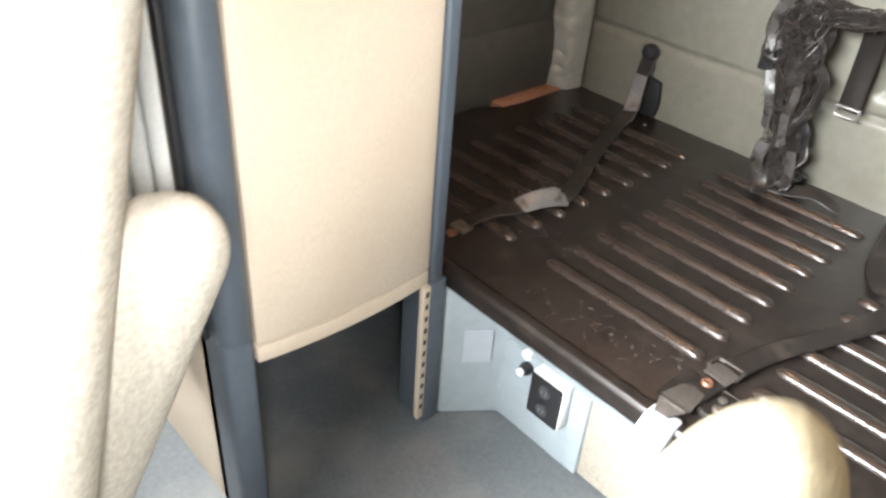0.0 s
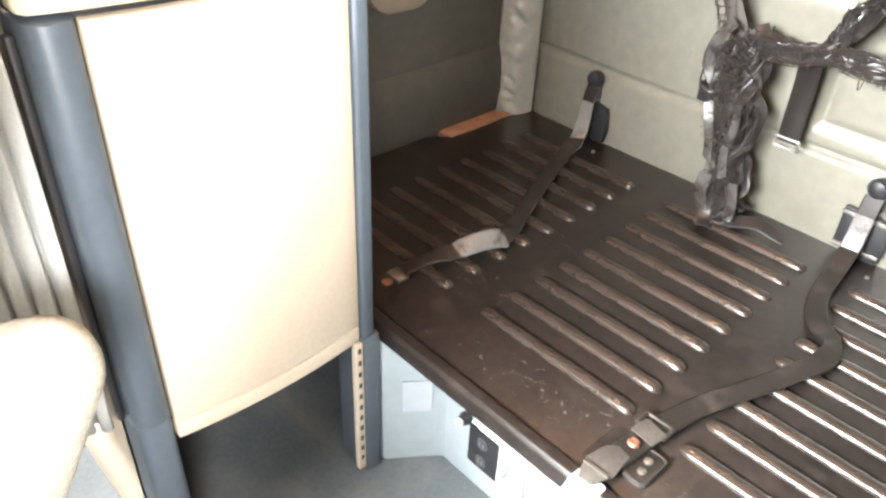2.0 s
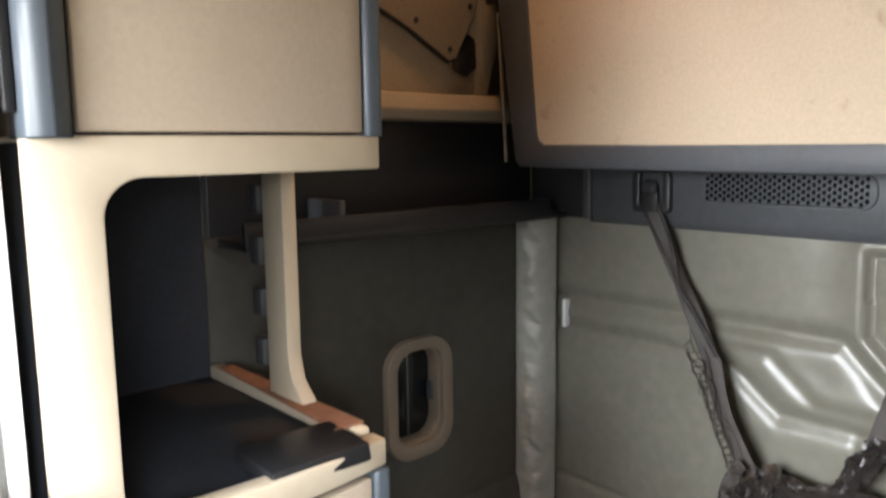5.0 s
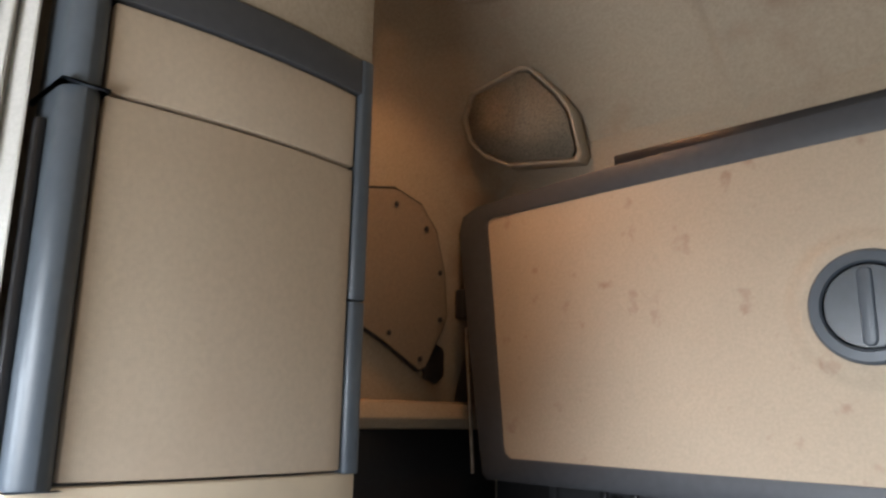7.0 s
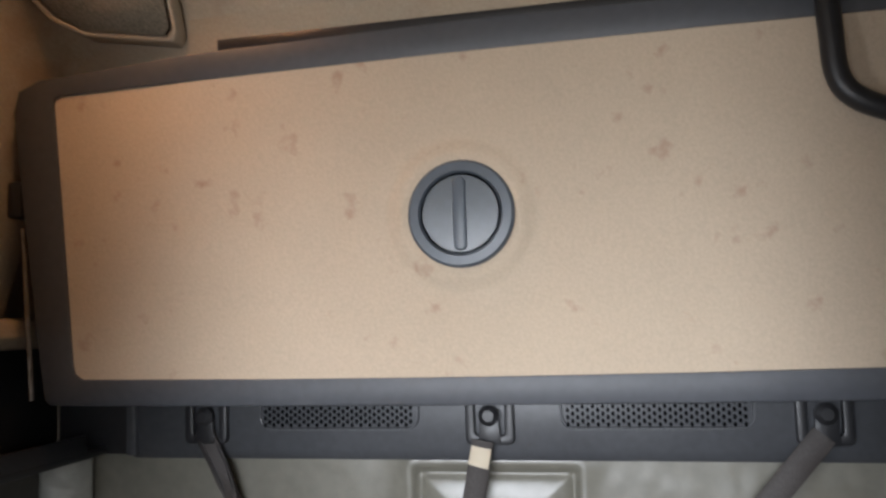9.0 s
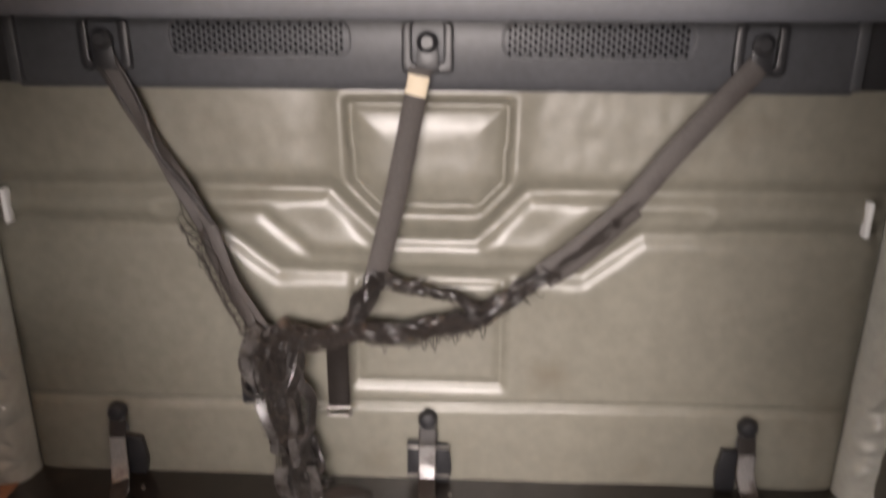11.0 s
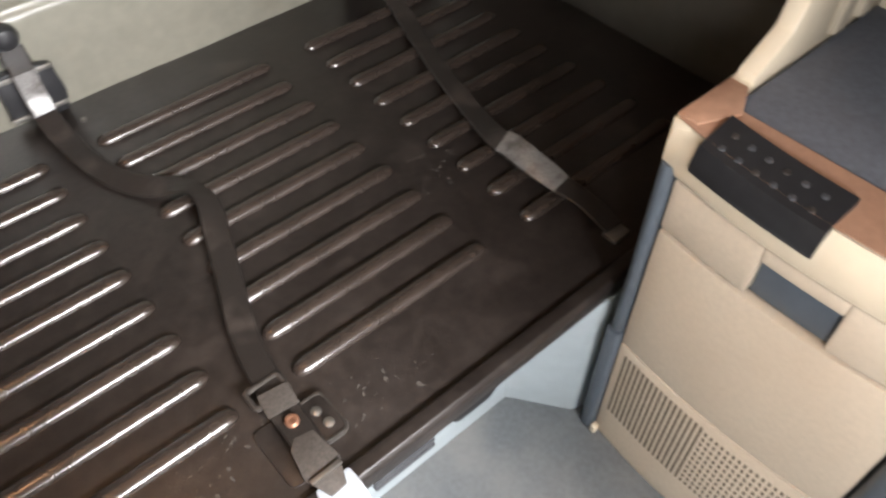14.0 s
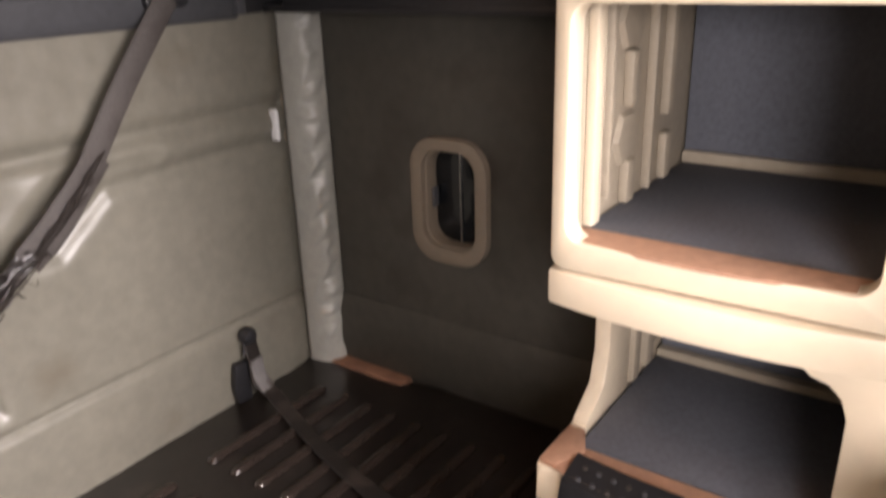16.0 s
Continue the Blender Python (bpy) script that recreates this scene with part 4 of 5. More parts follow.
def overhead_bin():
    t = thing("overhead_bin", (0, 0.6, 1.49), "wide overhead bin with a stained tan door in a charcoal frame", "overhead cabinet")
    outer = [(-0.945, 2.10), (-0.93, 2.145), (-0.88, 2.165), (-0.5, 2.185), (0.0, 2.19), (0.5, 2.185), (0.88, 2.165), (0.93, 2.145), (0.945, 2.10), (0.925, 1.85), (0.90, 1.56), (0.893, 1.50), (0.88, 1.488), (0.4, 1.484), (0.0, 1.483), (-0.4, 1.484), (-0.88, 1.488), (-0.893, 1.50), (-0.90, 1.56), (-0.925, 1.85)]
    inner = [(-0.848, 2.11), (-0.844, 2.122), (-0.831, 2.127), (-0.5, 2.13), (0.0, 2.131), (0.5, 2.13), (0.831, 2.127), (0.844, 2.122), (0.848, 2.11), (0.836, 1.85), (0.824, 1.57), (0.820, 1.553), (0.803, 1.541), (0.4, 1.537), (0.0, 1.536), (-0.4, 1.537), (-0.803, 1.541), (-0.820, 1.553), (-0.824, 1.57), (-0.836, 1.85)]
    part("frame", ring(outer, inner, 0.0, 0.045, "y", lambda a, b: bin_y(b) - 0.012), SLATE_DARK, t, "charcoal plastic frame")
    mid = [((a + c) / 2, (b + d) / 2) for (a, b), (c, d) in zip(outer, inner)]
    body = bmesh.new()
    add_prism(body, mid, 0.56, 0.765, "y", 0.004)
    part("body", body, GREYBLACK, t)
    door = bmesh.new()
    nx, nz = 174, 62
    grid = [[door.verts.new((-0.87 + 1.74 * i / nx, bin_y(1.52 + 0.62 * j / nz) + 0.006 - 0.004 * math.sin(math.pi * i / nx) - 0.012 * math.exp(-(((math.hypot(-0.87 + 1.74 * i / nx, 1.52 + 0.62 * j / nz - 1.832) - 0.112) / 0.016) ** 2)), 1.52 + 0.62 * j / nz)) for i in range(nx + 1)] for j in range(nz + 1)]
    for j in range(nz):
        for i in range(nx):
            door.faces.new((grid[j][i], grid[j][i + 1], grid[j + 1][i + 1], grid[j + 1][i]))
    ob = part("door", door, STAINED, t, "tan fabric door with reddish stains")
    mod = ob.modifiers.new("depth", "SOLIDIFY")
    mod.thickness, mod.offset = 0.012, -1
    k = part("latch_knob", lathe([(0.099, -0.01), (0.099, 0.010), (0.094, 0.016), (0.078, 0.017), (0.074, 0.008), (0.070, 0.008)], pose(0.003, bin_y(1.83) - 0.016, 1.832, 90), 40), SLATE, t, "round slate-grey twist latch")
    part("latch_dish", lathe([(0.0735, 0.012), (0.070, 0.012), (0.064, 0.004), (0.050, -0.003), (0.030, -0.007), (0.008, -0.008)], pose(0.003, bin_y(1.83) - 0.018, 1.832, 90), 40), SLATE_GLOSS, k, "shallow glossy dish")
    part("latch_grip", prism(rounded(-0.010, 1.764, 0.014, 1.899, 0.0115, 6), bin_y(1.83) - 0.036, bin_y(1.83) - 0.012, "y", 0.004, 3), SLATE, k, "raised grip bar")
    for s in (-1, 1):
        part("hinge_block", box((s * 0.935, bin_y(1.9) - 0.012, 1.88), (s * 0.97, bin_y(1.9) + 0.04, 1.96), 0.008), BLACK, t)
        part("strut", tube([(s * 0.918, bin_y(1.7) - 0.004, 1.50), (s * 0.945, bin_y(1.7) - 0.004, 1.86)], 0.005, 8, 1), METAL, t, "thin metal strut")
    part("top_seal", prism([(-0.48, 2.19), (0.5, 2.19), (0.5, 2.206), (-0.48, 2.212)], 0.48, 0.60, "y", 0.002), BLACK, t, "black gap seal along the top")
    g = thing("grab_handle", (0.65, 0.45, 2.0), "black curved plastic grab handle in front of the bin", "grab handle")
    part("handle_bar", tube([(0.635, 0.50, 2.235), (0.632, 0.455, 2.20), (0.632, 0.44, 2.10), (0.638, 0.44, 2.015), (0.665, 0.44, 1.975), (0.72, 0.445, 1.95), (0.76, 0.47, 1.945), (0.765, 0.50, 1.945)], 0.019, 12, 6), BLACK, g)
    part("handle_foot", box((0.605, 0.475, 2.20), (0.665, 0.60, 2.26), 0.012), BLACK, g)


SLATE_GLOSS = surface("glossy_slate_plastic", (0.085, 0.10, 0.115), 0.26, grain=60, vary=0.06, bump=0.06, bump_scale=600, spec=0.7)
SLATE_DARK = surface("dark_slate_plastic", (0.062, 0.066, 0.076), 0.5, grain=60, vary=0.08, bump=0.15, bump_scale=450)
STAINED = surface("stained_tan_door_fabric", (0.50, 0.41, 0.31), 0.85, grain=160, vary=0.06, stain=(0.36, 0.23, 0.165), stain_scale=8.5, stain_at=(0.63, 0.80), bump=0.25, bump_scale=700, spec=0.2)
overhead_bin()


# ---- cover, speaker grille and lamp glow in the left corner ----
def wall_x(z):
    return -(1.085 - 0.135 * (z - 1.67) / 0.60) + 0.012


def corner_fittings():
    t = thing("access_cover", (-1.03, 0.3, 1.75), "screwed tan access cover with a dark edge on the side wall", "access cover")
    outline = [(0.02, 1.98), (0.07, 2.09), (0.15, 2.155), (0.25, 2.175), (0.34, 2.155), (0.41, 2.10), (0.465, 2.0), (0.50, 1.895), (0.495, 1.865), (0.455, 1.76), (0.435, 1.752), (0.30, 1.815), (0.12, 1.885), (0.05, 1.93)]
    cy, cz = 0.28, 1.96
    big = [(cy + (y - cy) * 1.028, cz + (z - cz) * 1.028) for y, z in outline]
    part("seal", ring(big, outline, 0.0, 0.014, "x", lambda a, b: wall_x(b) - 0.004), BLACK, t, "dark rubber edge")
    b = bmesh.new()
    top = [b.verts.new((wall_x(z) + 0.012, y, z)) for y, z in outline]
    bot = [b.verts.new((wall_x(z) - 0.004, y, z)) for y, z in outline]
    hub = b.verts.new((wall_x(cz) + 0.016, cy, cz))
    n = len(outline)
    for i in range(n):
        b.faces.new((top[i], top[(i + 1) % n], hub))
        b.faces.new((top[i], bot[i], bot[(i + 1) % n], top[(i + 1) % n]))
    part("plate", b, COVERTAN, t)
    for y, z in ((0.26, 2.14), (0.372, 2.10), (0.448, 2.0), (0.478, 1.883), (0.43, 1.778), (0.31, 1.835)):
        part("screw", lathe([(0.007, 0), (0.007, 0.004), (0.003, 0.006)], pose(wall_x(z) + 0.011, y, z, 0, 90), 10), BLACK, t)
    part("pocket", prism([(0.455, 1.76), (0.505, 1.86), (0.53, 1.80), (0.53, 1.74), (0.50, 1.715), (0.46, 1.73)], wall_x(1.78) - 0.01, wall_x(1.78) + 0.004, "x", 0.004), BLACK, t, "dark finger pocket")
    s = thing("speaker_grille", (-0.75, 0.59, 2.25), "rounded beige speaker grille in the upper corner", "speaker")
    out = [(-0.895, 2.40), (-0.86, 2.455), (-0.72, 2.495), (-0.695, 2.49), (-0.64, 2.42), (-0.615, 2.37), (-0.612, 2.27), (-0.625, 2.25), (-0.80, 2.262), (-0.86, 2.295), (-0.895, 2.34)]
    cx, cz = -0.75, 2.37
    shrink = lambda f: [(cx + (x - cx) * f, cz + (z - cz) * f) for x, z in out]
    slope = lambda a, b: -0.35 * (b - 2.25) + 0.3 * max(0, -0.62 - a) * -1
    part("rim", ring(shrink(1.0), shrink(0.92), 0.558, 0.60, "y", slope), TRIMGREY, s, "beige rounded rim")
    b = bmesh.new()
    vs = [b.verts.new((x, 0.562 + slope(x, z), z)) for x, z in shrink(0.88)]
    b.faces.new(vs)
    bmesh.ops.triangulate(b, faces=b.faces)
    ob = part("mesh_cover", b, MESHGREY, s, "grey-brown perforated cover")
    mod = ob.modifiers.new("depth", "SOLIDIFY")
    mod.thickness = 0.004


COVERTAN = surface("brown_cover_fabric", (0.25, 0.195, 0.14), 0.85, grain=120, vary=0.08, bump=0.25, bump_scale=500)
TRIMGREY = surface("beige_grey_trim", (0.35, 0.30, 0.23), 0.6, grain=60, vary=0.06, bump=0.15, bump_scale=400)
MESHGREY = surface("perforated_grey_cover", (0.30, 0.255, 0.195), 0.7, grain=240, vary=0.35, bump=0.7, bump_scale=260)
corner_fittings()


# ---- cabinets ----
Y0, Y1 = -0.601, -0.237


def bow(y, much=0.022):
    return much * (1 - ((y - (Y0 + Y1) / 2) / ((Y1 - Y0) / 2 + 0.05)) ** 2)


def bowed_slab(s, y0, y1, z0, z1, deep=0.02, face=FACE, bevel=0.003, much=0.022):
    """A door front, bowed out into the aisle."""
    ys = [y0 + (y1 - y0) * k / 14 for k in range(15)]
    plan = [(s * (face - bow(y, much)), y) for y in ys] + [(s * (face + deep - bow(y, much) * 0.9), y) for y in ys[::-1]]
    return prism(plan, z0, z1, "z", bevel)


def pillar(s, y0, y1, z0, z1, x0, x1, r=0.016):
    return prism(rounded(min(s * x0, s * x1), y0, max(s * x0, s * x1), y1, r, 5), z0, z1, "z", 0.002)


def corner_c(y_open, y_far, z0, z1, r, n=7):
    """A C-shaped inner outline: along the top, round two corners and back along the foot."""
    pts = [(y_open + (y_far + r - y_open) * k / 8, z1) for k in range(9)]
    pts += [(y_far + r - r * math.sin(radians(90 * k / n)), z1 - r + r * math.cos(radians(90 * k / n))) for k in range(1, n + 1)]
    pts += [(y_far + r - r * math.cos(radians(90 * k / n)), z0 + r - r * math.sin(radians(90 * k / n))) for k in range(n + 1)]
    return pts + [(y_far + r + (y_open - y_far - r) * k / 8, z0) for k in range(1, 9)]


def left_cabinet():
    s = -1
    t = thing("sleeper_cabinet", (-0.78, -0.42, 0), "tall tan sleeper cabinet with bowed doors and open cubby", "cabinet")
    part("front_post", pillar(s, -0.662, Y0 - 0.003, 0.435, 1.056, 0.488, 0.60, 0.026), SLATE, t, "slate-blue rounded post")
    part("front_post", pillar(s, -0.660, Y0 - 0.003, 0.0, 0.431, 0.494, 0.60, 0.02), SLATE, t, "slate-blue lower post")
    part("front_post", pillar(s, -0.662, Y0 - 0.014, 1.553, 2.0, 0.488, 0.60, 0.026), SLATE, t, "slate-blue rounded post")
    part("front_post", pillar(s, -0.662, Y0 - 0.014, 2.003, 2.186, 0.488, 0.60, 0.026), SLATE, t, "slate-blue rounded post")
    part("post_flange", box((s * 0.53, -0.674, 1.58), (s * 0.545, -0.6625, 1.965), 0.003), BLACK, t)
    part("post_flange", box((s * 0.53, -0.674, 0.44), (s * 0.545, -0.6625, 1.04), 0.003), BLACK, t)
    for z0, z1 in ((0.378, 1.06), (1.555, 1.80), (1.803, 2.186)):
        part("rear_post", pillar(s, Y1 + 0.003, -0.205, z0, z1, 0.495, 0.57, 0.008), SLATE, t, "slate-blue rear post")
    part("rear_post", pillar(s, Y1 + 0.001, -0.197, 0.0, 0.376, 0.49, 0.58, 0.006), SLATE, t, "slate-blue lower rear post")
    part("hinge_strip", box((s * 0.492, Y1 - 0.018, 0.02), (s * 0.505, Y1 - 0.001, 0.372), 0.001), TAN, t, "beige perforated strip")
    for k in range(11):
        part("strip_hole", box((s * 0.4905, Y1 - 0.013, 0.05 + 0.03 * k), (s * 0.4915, Y1 - 0.006, 0.062 + 0.03 * k), 0), BLACK, t)
    part("lower_door", bowed_slab(s, Y0, Y1, 0.409, 1.051), TAN, t, "bowed tan lower door")
    part("bottom_rail", bowed_slab(s, Y0, Y1, 0.372, 0.405), TAN, t)
    part("upper_door", bowed_slab(s, Y0 - 0.011, Y1, 1.560, 2.002), TAN, t, "bowed tan upper door")
    part("top_flap", bowed_slab(s, Y0 - 0.011, Y1, 2.007, 2.124), TAN, t)
    part("top_band", bowed_slab(s, -0.66, -0.205, 2.127, 2.184, 0.03, FACE - 0.006), SLATE_DARK, t, "dark slate band")
    part("header", bowed_slab(s, -0.66, -0.205, 2.187, 2.62, 0.03, FACE - 0.002), FABRIC, t)
    part("seam_filler", bowed_slab(s, Y0 - 0.01, Y1 + 0.01, 0.39, 1.06, 0.01, FACE + 0.018, 0), BLACK, t)
    part("seam_filler", bowed_slab(s, Y0 - 0.01, Y1 + 0.01, 1.55, 2.2, 0.01, FACE + 0.018, 0), BLACK, t)
    inner = corner_c(-0.205, -0.592, 1.104, 1.509, 0.045)
    outer = [(y, 1.556) for y, z in inner[:9]] + [(-0.60, 1.556), (-0.62, 1.556), (-0.64, 1.556), (-0.662, 1.556), (-0.662, 1.54), (-0.662, 1.50), (-0.662, 1.47)]
    outer += [(-0.662, 1.16), (-0.662, 1.12), (-0.662, 1.09), (-0.662, 1.066), (-0.65, 1.062), (-0.63, 1.062), (-0.61, 1.062), (-0.59, 1.062)] + [(y, 1.062) for y, z in inner[-8:]]
    part("cubby_surround", ring(outer, inner, s * FACE, s * (FACE + 0.035), "x", lambda a, b_: -s * bow(a, 0.026), False), CREAM, t, "cream plastic cubby surround")
    part("cubby_lip", box((s * 0.545, -0.236, 1.066), (s * 1.04, -0.205, 1.112), 0.006), CREAM, t)
    part("cubby_ledge", box((s * 0.545, -0.236, 1.512), (s * 1.04, -0.205, 1.555), 0.006), CREAM, t)
    part("cubby_lip_top", prism([(s * 0.56, -0.206), (s * 1.0, -0.206), (s * 1.0, -0.235), (s * 0.56, -0.26)], 1.113, 1.116, "z", 0.0), ORANGE, t, "bare orange edge")
    part("cubby_post", prism([(s * x, z) for x, z in ((0.733, 1.53), (0.733, 1.19), (0.722, 1.15), (0.69, 1.12), (0.69, 1.10), (0.80, 1.10), (0.80, 1.53))], -0.236, -0.208, "y", 0.004), CREAM, t, "cream corner post")
    part("cubby_base", box((s * 0.54, -0.655, 1.075), (s * 1.05, -0.238, 1.09), 0.002), NAVY, t, "dark blue liner")
    part("cubby_back", box((s * 1.03, -0.655, 1.09), (s * 1.05, -0.238, 1.51), 0.002), NAVY, t, "dark blue liner")
    part("cubby_side", box((s * 0.545, -0.66, 1.06), (s * 1.05, -0.64, 1.55), 0.002), NAVY, t, "dark blue liner")
    part("cubby_top", box((s * 0.545, -0.64, 1.515), (s * 1.05, -0.238, 1.53), 0.002), NAVY, t, "dark blue liner")
    part("keypad", prism([(s * 0.497, 1.082), (s * 0.489, 1.088), (s * 0.495, 1.112), (s * 0.60, 1.118), (s * 0.60, 1.10)], -0.405, -0.245, "y", 0.003), BLACK, t, "black control strip on the lip")
    for k in range(4):
        part("liner_bracket", box((s * 0.80, -0.245, 1.16 + 0.09 * k), (s * 0.83, -0.225, 1.21 + 0.09 * k), 0.004), GREYBLACK, t)
    part("back_panel", box((s * 0.55, -0.215, 0.376), (s * 1.06, -0.205, 1.066), 0.001), TAN, t)
    part("back_panel", box((s * 0.56, -0.215, 1.556), (s * 1.06, -0.205, 2.6), 0.001), FABRIC, t)
    part("front_panel", box((s * 0.56, -0.66, 0.0), (s * 1.06, -0.648, 1.06), 0.001), TAN, t)
    part("front_panel", box((s * 0.56, -0.66, 1.556), (s * 1.06, -0.648, 2.6), 0.001), FABRIC, t)
    part("door_floor", box((s * 0.535, -0.648, 0.38), (s * 1.05, -0.216, 0.395), 0.001), NAVY, t)
    part("foot_back", box((s * 1.03, -0.648, 0.0), (s * 1.05, -0.2, 0.38), 0.001), NAVY, t)


def right_cabinet():
    s = 1
    t = thing("fridge_cabinet", (0.78, -0.42, 0), "cream sleeper cabinet with vented fridge door and open cubbies", "cabinet")
    part("rear_post", pillar(s, Y1 + 0.003, -0.213, 0.31, 0.665, 0.492, 0.55, 0.01), SLATE, t, "slate-blue rear post")
    part("rear_post", pillar(s, Y1 + 0.001, -0.208, 0.0, 0.306, 0.488, 0.55, 0.01), SLATE, t, "slate-blue lower rear post")
    for z0, z1, x0 in ((0.56, 0.648, 0.486), (0.30, 0.556, 0.48), (0.0, 0.297, 0.484)):
        part("front_post", pillar(s, -0.662, Y0 - 0.010, z0, z1, x0, 0.60, 0.024), SLATE, t, "slate-blue rounded post")
    door = part("fridge_door", bowed_slab(s, Y0 - 0.004, Y1, 0.285, 0.553), TAN, t, "bowed tan fridge door")
    part("vent_panel", bowed_slab(s, Y0 - 0.004, Y1, 0.0, 0.282), TAN, t, "tan vent panel")
    # Slots are thin boxes on the face; their inner shade is painted darker tan.
    b = bmesh.new()
    for k in range(34):
        for j in range(11):
            y, z = Y1 - 0.018 - 0.0098 * k, 0.09 + 0.0158 * j
            x = FACE - bow(y) - 0.0009
            add_box(b, (x, y - 0.0022, z), (x + 0.0018, y + 0.0022, z + (0.0142 if k < 17 else 0.0085)), 0)
    tagged(part("vent_grille", b, SLOT, t, "rows of narrow vent slots painted in shadow tan"), kind="stuff")
    part("vent_foot", box((0.486, Y1 - 0.012, 0.0), (0.50, Y1, 0.022), 0.003), CREAM, t)
    hy0, hy1 = -0.484, -0.376
    part("drawer_front", bowed_slab(s, hy1, Y1, 0.560, 0.645), TAN, t, "tan drawer front")
    part("drawer_front", bowed_slab(s, Y0 - 0.004, hy0, 0.560, 0.645), TAN, t, "tan drawer front")
    part("drawer_front", bowed_slab(s, hy0, hy1, 0.622, 0.645), TAN, t)
    part("pull_recess", bowed_slab(s, hy0, hy1, 0.558, 0.6215, 0.01, FACE + 0.012), SLATE, t, "recessed slate-grey pull")
    part("seam_filler", bowed_slab(s, Y0 - 0.01, Y1 + 0.01, 0.02, 0.655, 0.01, FACE + 0.018, 0), BLACK, t)
    # lip, lower cubby, upper cubby
    ys = [-0.66 + (0.66 - 0.212) * k / 16 for k in range(17)]
    lip = bmesh.new()
    prof = [(0.0, 0.652), (-0.004, 0.665), (-0.002, 0.70), (0.012, 0.716), (0.07, 0.722), (0.07, 0.652)]
    rows = [[lip.verts.new((FACE - bow(y, 0.028) + a, y, z)) for a, z in prof] for y in ys]
    for p, q in zip(rows, rows[1:]):
        for k in range(6):
            lip.faces.new((p[k], p[(k + 1) % 6], q[(k + 1) % 6], q[k]))
    lip.faces.new(rows[0]), lip.faces.new(rows[-1][::-1])
    part("cubby_lip", lip, CREAM, t, "cream plastic lip")
    part("lip_top", prism([(FACE + 0.008 - bow(y, 0.028), y) for y in ys] + [(FACE + 0.068, y) for y in ys[::-1]], 0.7225, 0.7245, "z", 0.0), LIPORANGE, t, "orange-brown lip top")
    kb = bmesh.new()
    kys = [-0.427 + 0.17 * k / 8 for k in range(9)]
    kp = [(-0.010, 0.684), (-0.013, 0.694), (-0.004, 0.722), (0.055, 0.734), (0.055, 0.722), (0.0, 0.70)]
    rows = [[kb.verts.new((FACE - bow(y, 0.028) + a, y, z)) for a, z in kp] for y in kys]
    for p, q in zip(rows, rows[1:]):
        for k in range(6):
            kb.faces.new((p[k], p[(k + 1) % 6], q[(k + 1) % 6], q[k]))
    kb.faces.new(rows[0]), kb.faces.new(rows[-1][::-1])
    pad = part("keypad", kb, BLACK, t, "black keypad with small raised buttons")
    for i in range(6):
        for j in range(2):
            y = -0.40 + 0.024 * i
            x = FACE - bow(y, 0.028) + 0.010 + 0.024 * j
            part("button", lathe([(0.0045, 0), (0.0045, 0.002), (0.002, 0.003)], pose(x, y, 0.7245 + 0.0045 * j), 8), WORN if (i + j) % 3 == 0 else GREYBLACK, pad)
    part("cubby_lip_side", prism([(0.51, 0.655), (1.04, 0.655), (1.04, 0.74), (0.74, 0.74), (0.66, 0.727), (0.51, 0.722)], -0.234, -0.205, "y", 0.005), CREAM, t)
    part("lip_corner", prism([(0.515, -0.236), (0.57, -0.26), (0.62, -0.236), (0.62, -0.208), (0.515, -0.208)], 0.7235, 0.7275, "z", 0.001), LIPORANGE, t, "orange-brown worn corner")
    part("cubby_post", prism([(0.705, 1.03), (0.705, 0.83), (0.69, 0.775), (0.63, 0.735), (0.63, 0.72), (0.80, 0.72), (0.80, 1.03)], -0.236, -0.208, "y", 0.004), CREAM, t, "cream curved corner post")
    part("cubby_rib", box((0.80, -0.246, 0.725), (0.83, -0.21, 1.01), 0.006), TRIMGREY, t)
    part("cubby_rib", box((0.865, -0.246, 0.725), (0.90, -0.21, 1.01), 0.006), TRIMGREY, t)
    part("cubby_side_panel", box((0.83, -0.23, 0.725), (1.04, -0.21, 1.01), 0.003), TRIMGREY, t)
    part("cubby_floor", box((0.578, -0.645, 0.70), (0.93, -0.24, 0.7205), 0.002), NAVY_HAZE, t, "blue-grey liner paled for glare haze")
    part("cubby_floor_edge", box((0.93, -0.645, 0.71), (0.955, -0.24, 0.735), 0.004), TRIMGREY, t)
    part("cubby_back", box((0.955, -0.645, 0.70), (1.05, -0.24, 1.02), 0.003), NAVY_HAZE, t, "blue-grey liner paled for glare haze")
    part("cubby_front_post", prism([(-0.662, 0.652), (-0.6, 0.652), (-0.604, 0.72), (-0.604, 0.94), (-0.596, 0.965), (-0.58, 0.98), (-0.56, 0.985), (-0.54, 1.005), (-0.662, 1.005)], 0.508, 0.55, "x", 0.003), CREAM, t, "cream front post")
    part("cubby_divider", bowed_slab(s, -0.662, -0.222, 1.000, 1.052, 0.04, FACE, 0.006, 0.028), CREAM, t, "cream cross rail")
    part("cubby_ceiling", box((0.53, -0.655, 1.012), (1.05, -0.215, 1.03), 0.002), NAVY_HAZE, t)
    up_in = rounded(-0.612, 1.098, -0.250, 1.396, 0.024, 7)
    up_out = rounded(-0.662, 1.056, -0.226, 1.44, 0.02, 7)
    part("upper_surround", ring(up_out, up_in, FACE, FACE + 0.04, "x", lambda a, b_: -bow(a, 0.028)), CREAM, t, "cream plastic upper cubby surround")
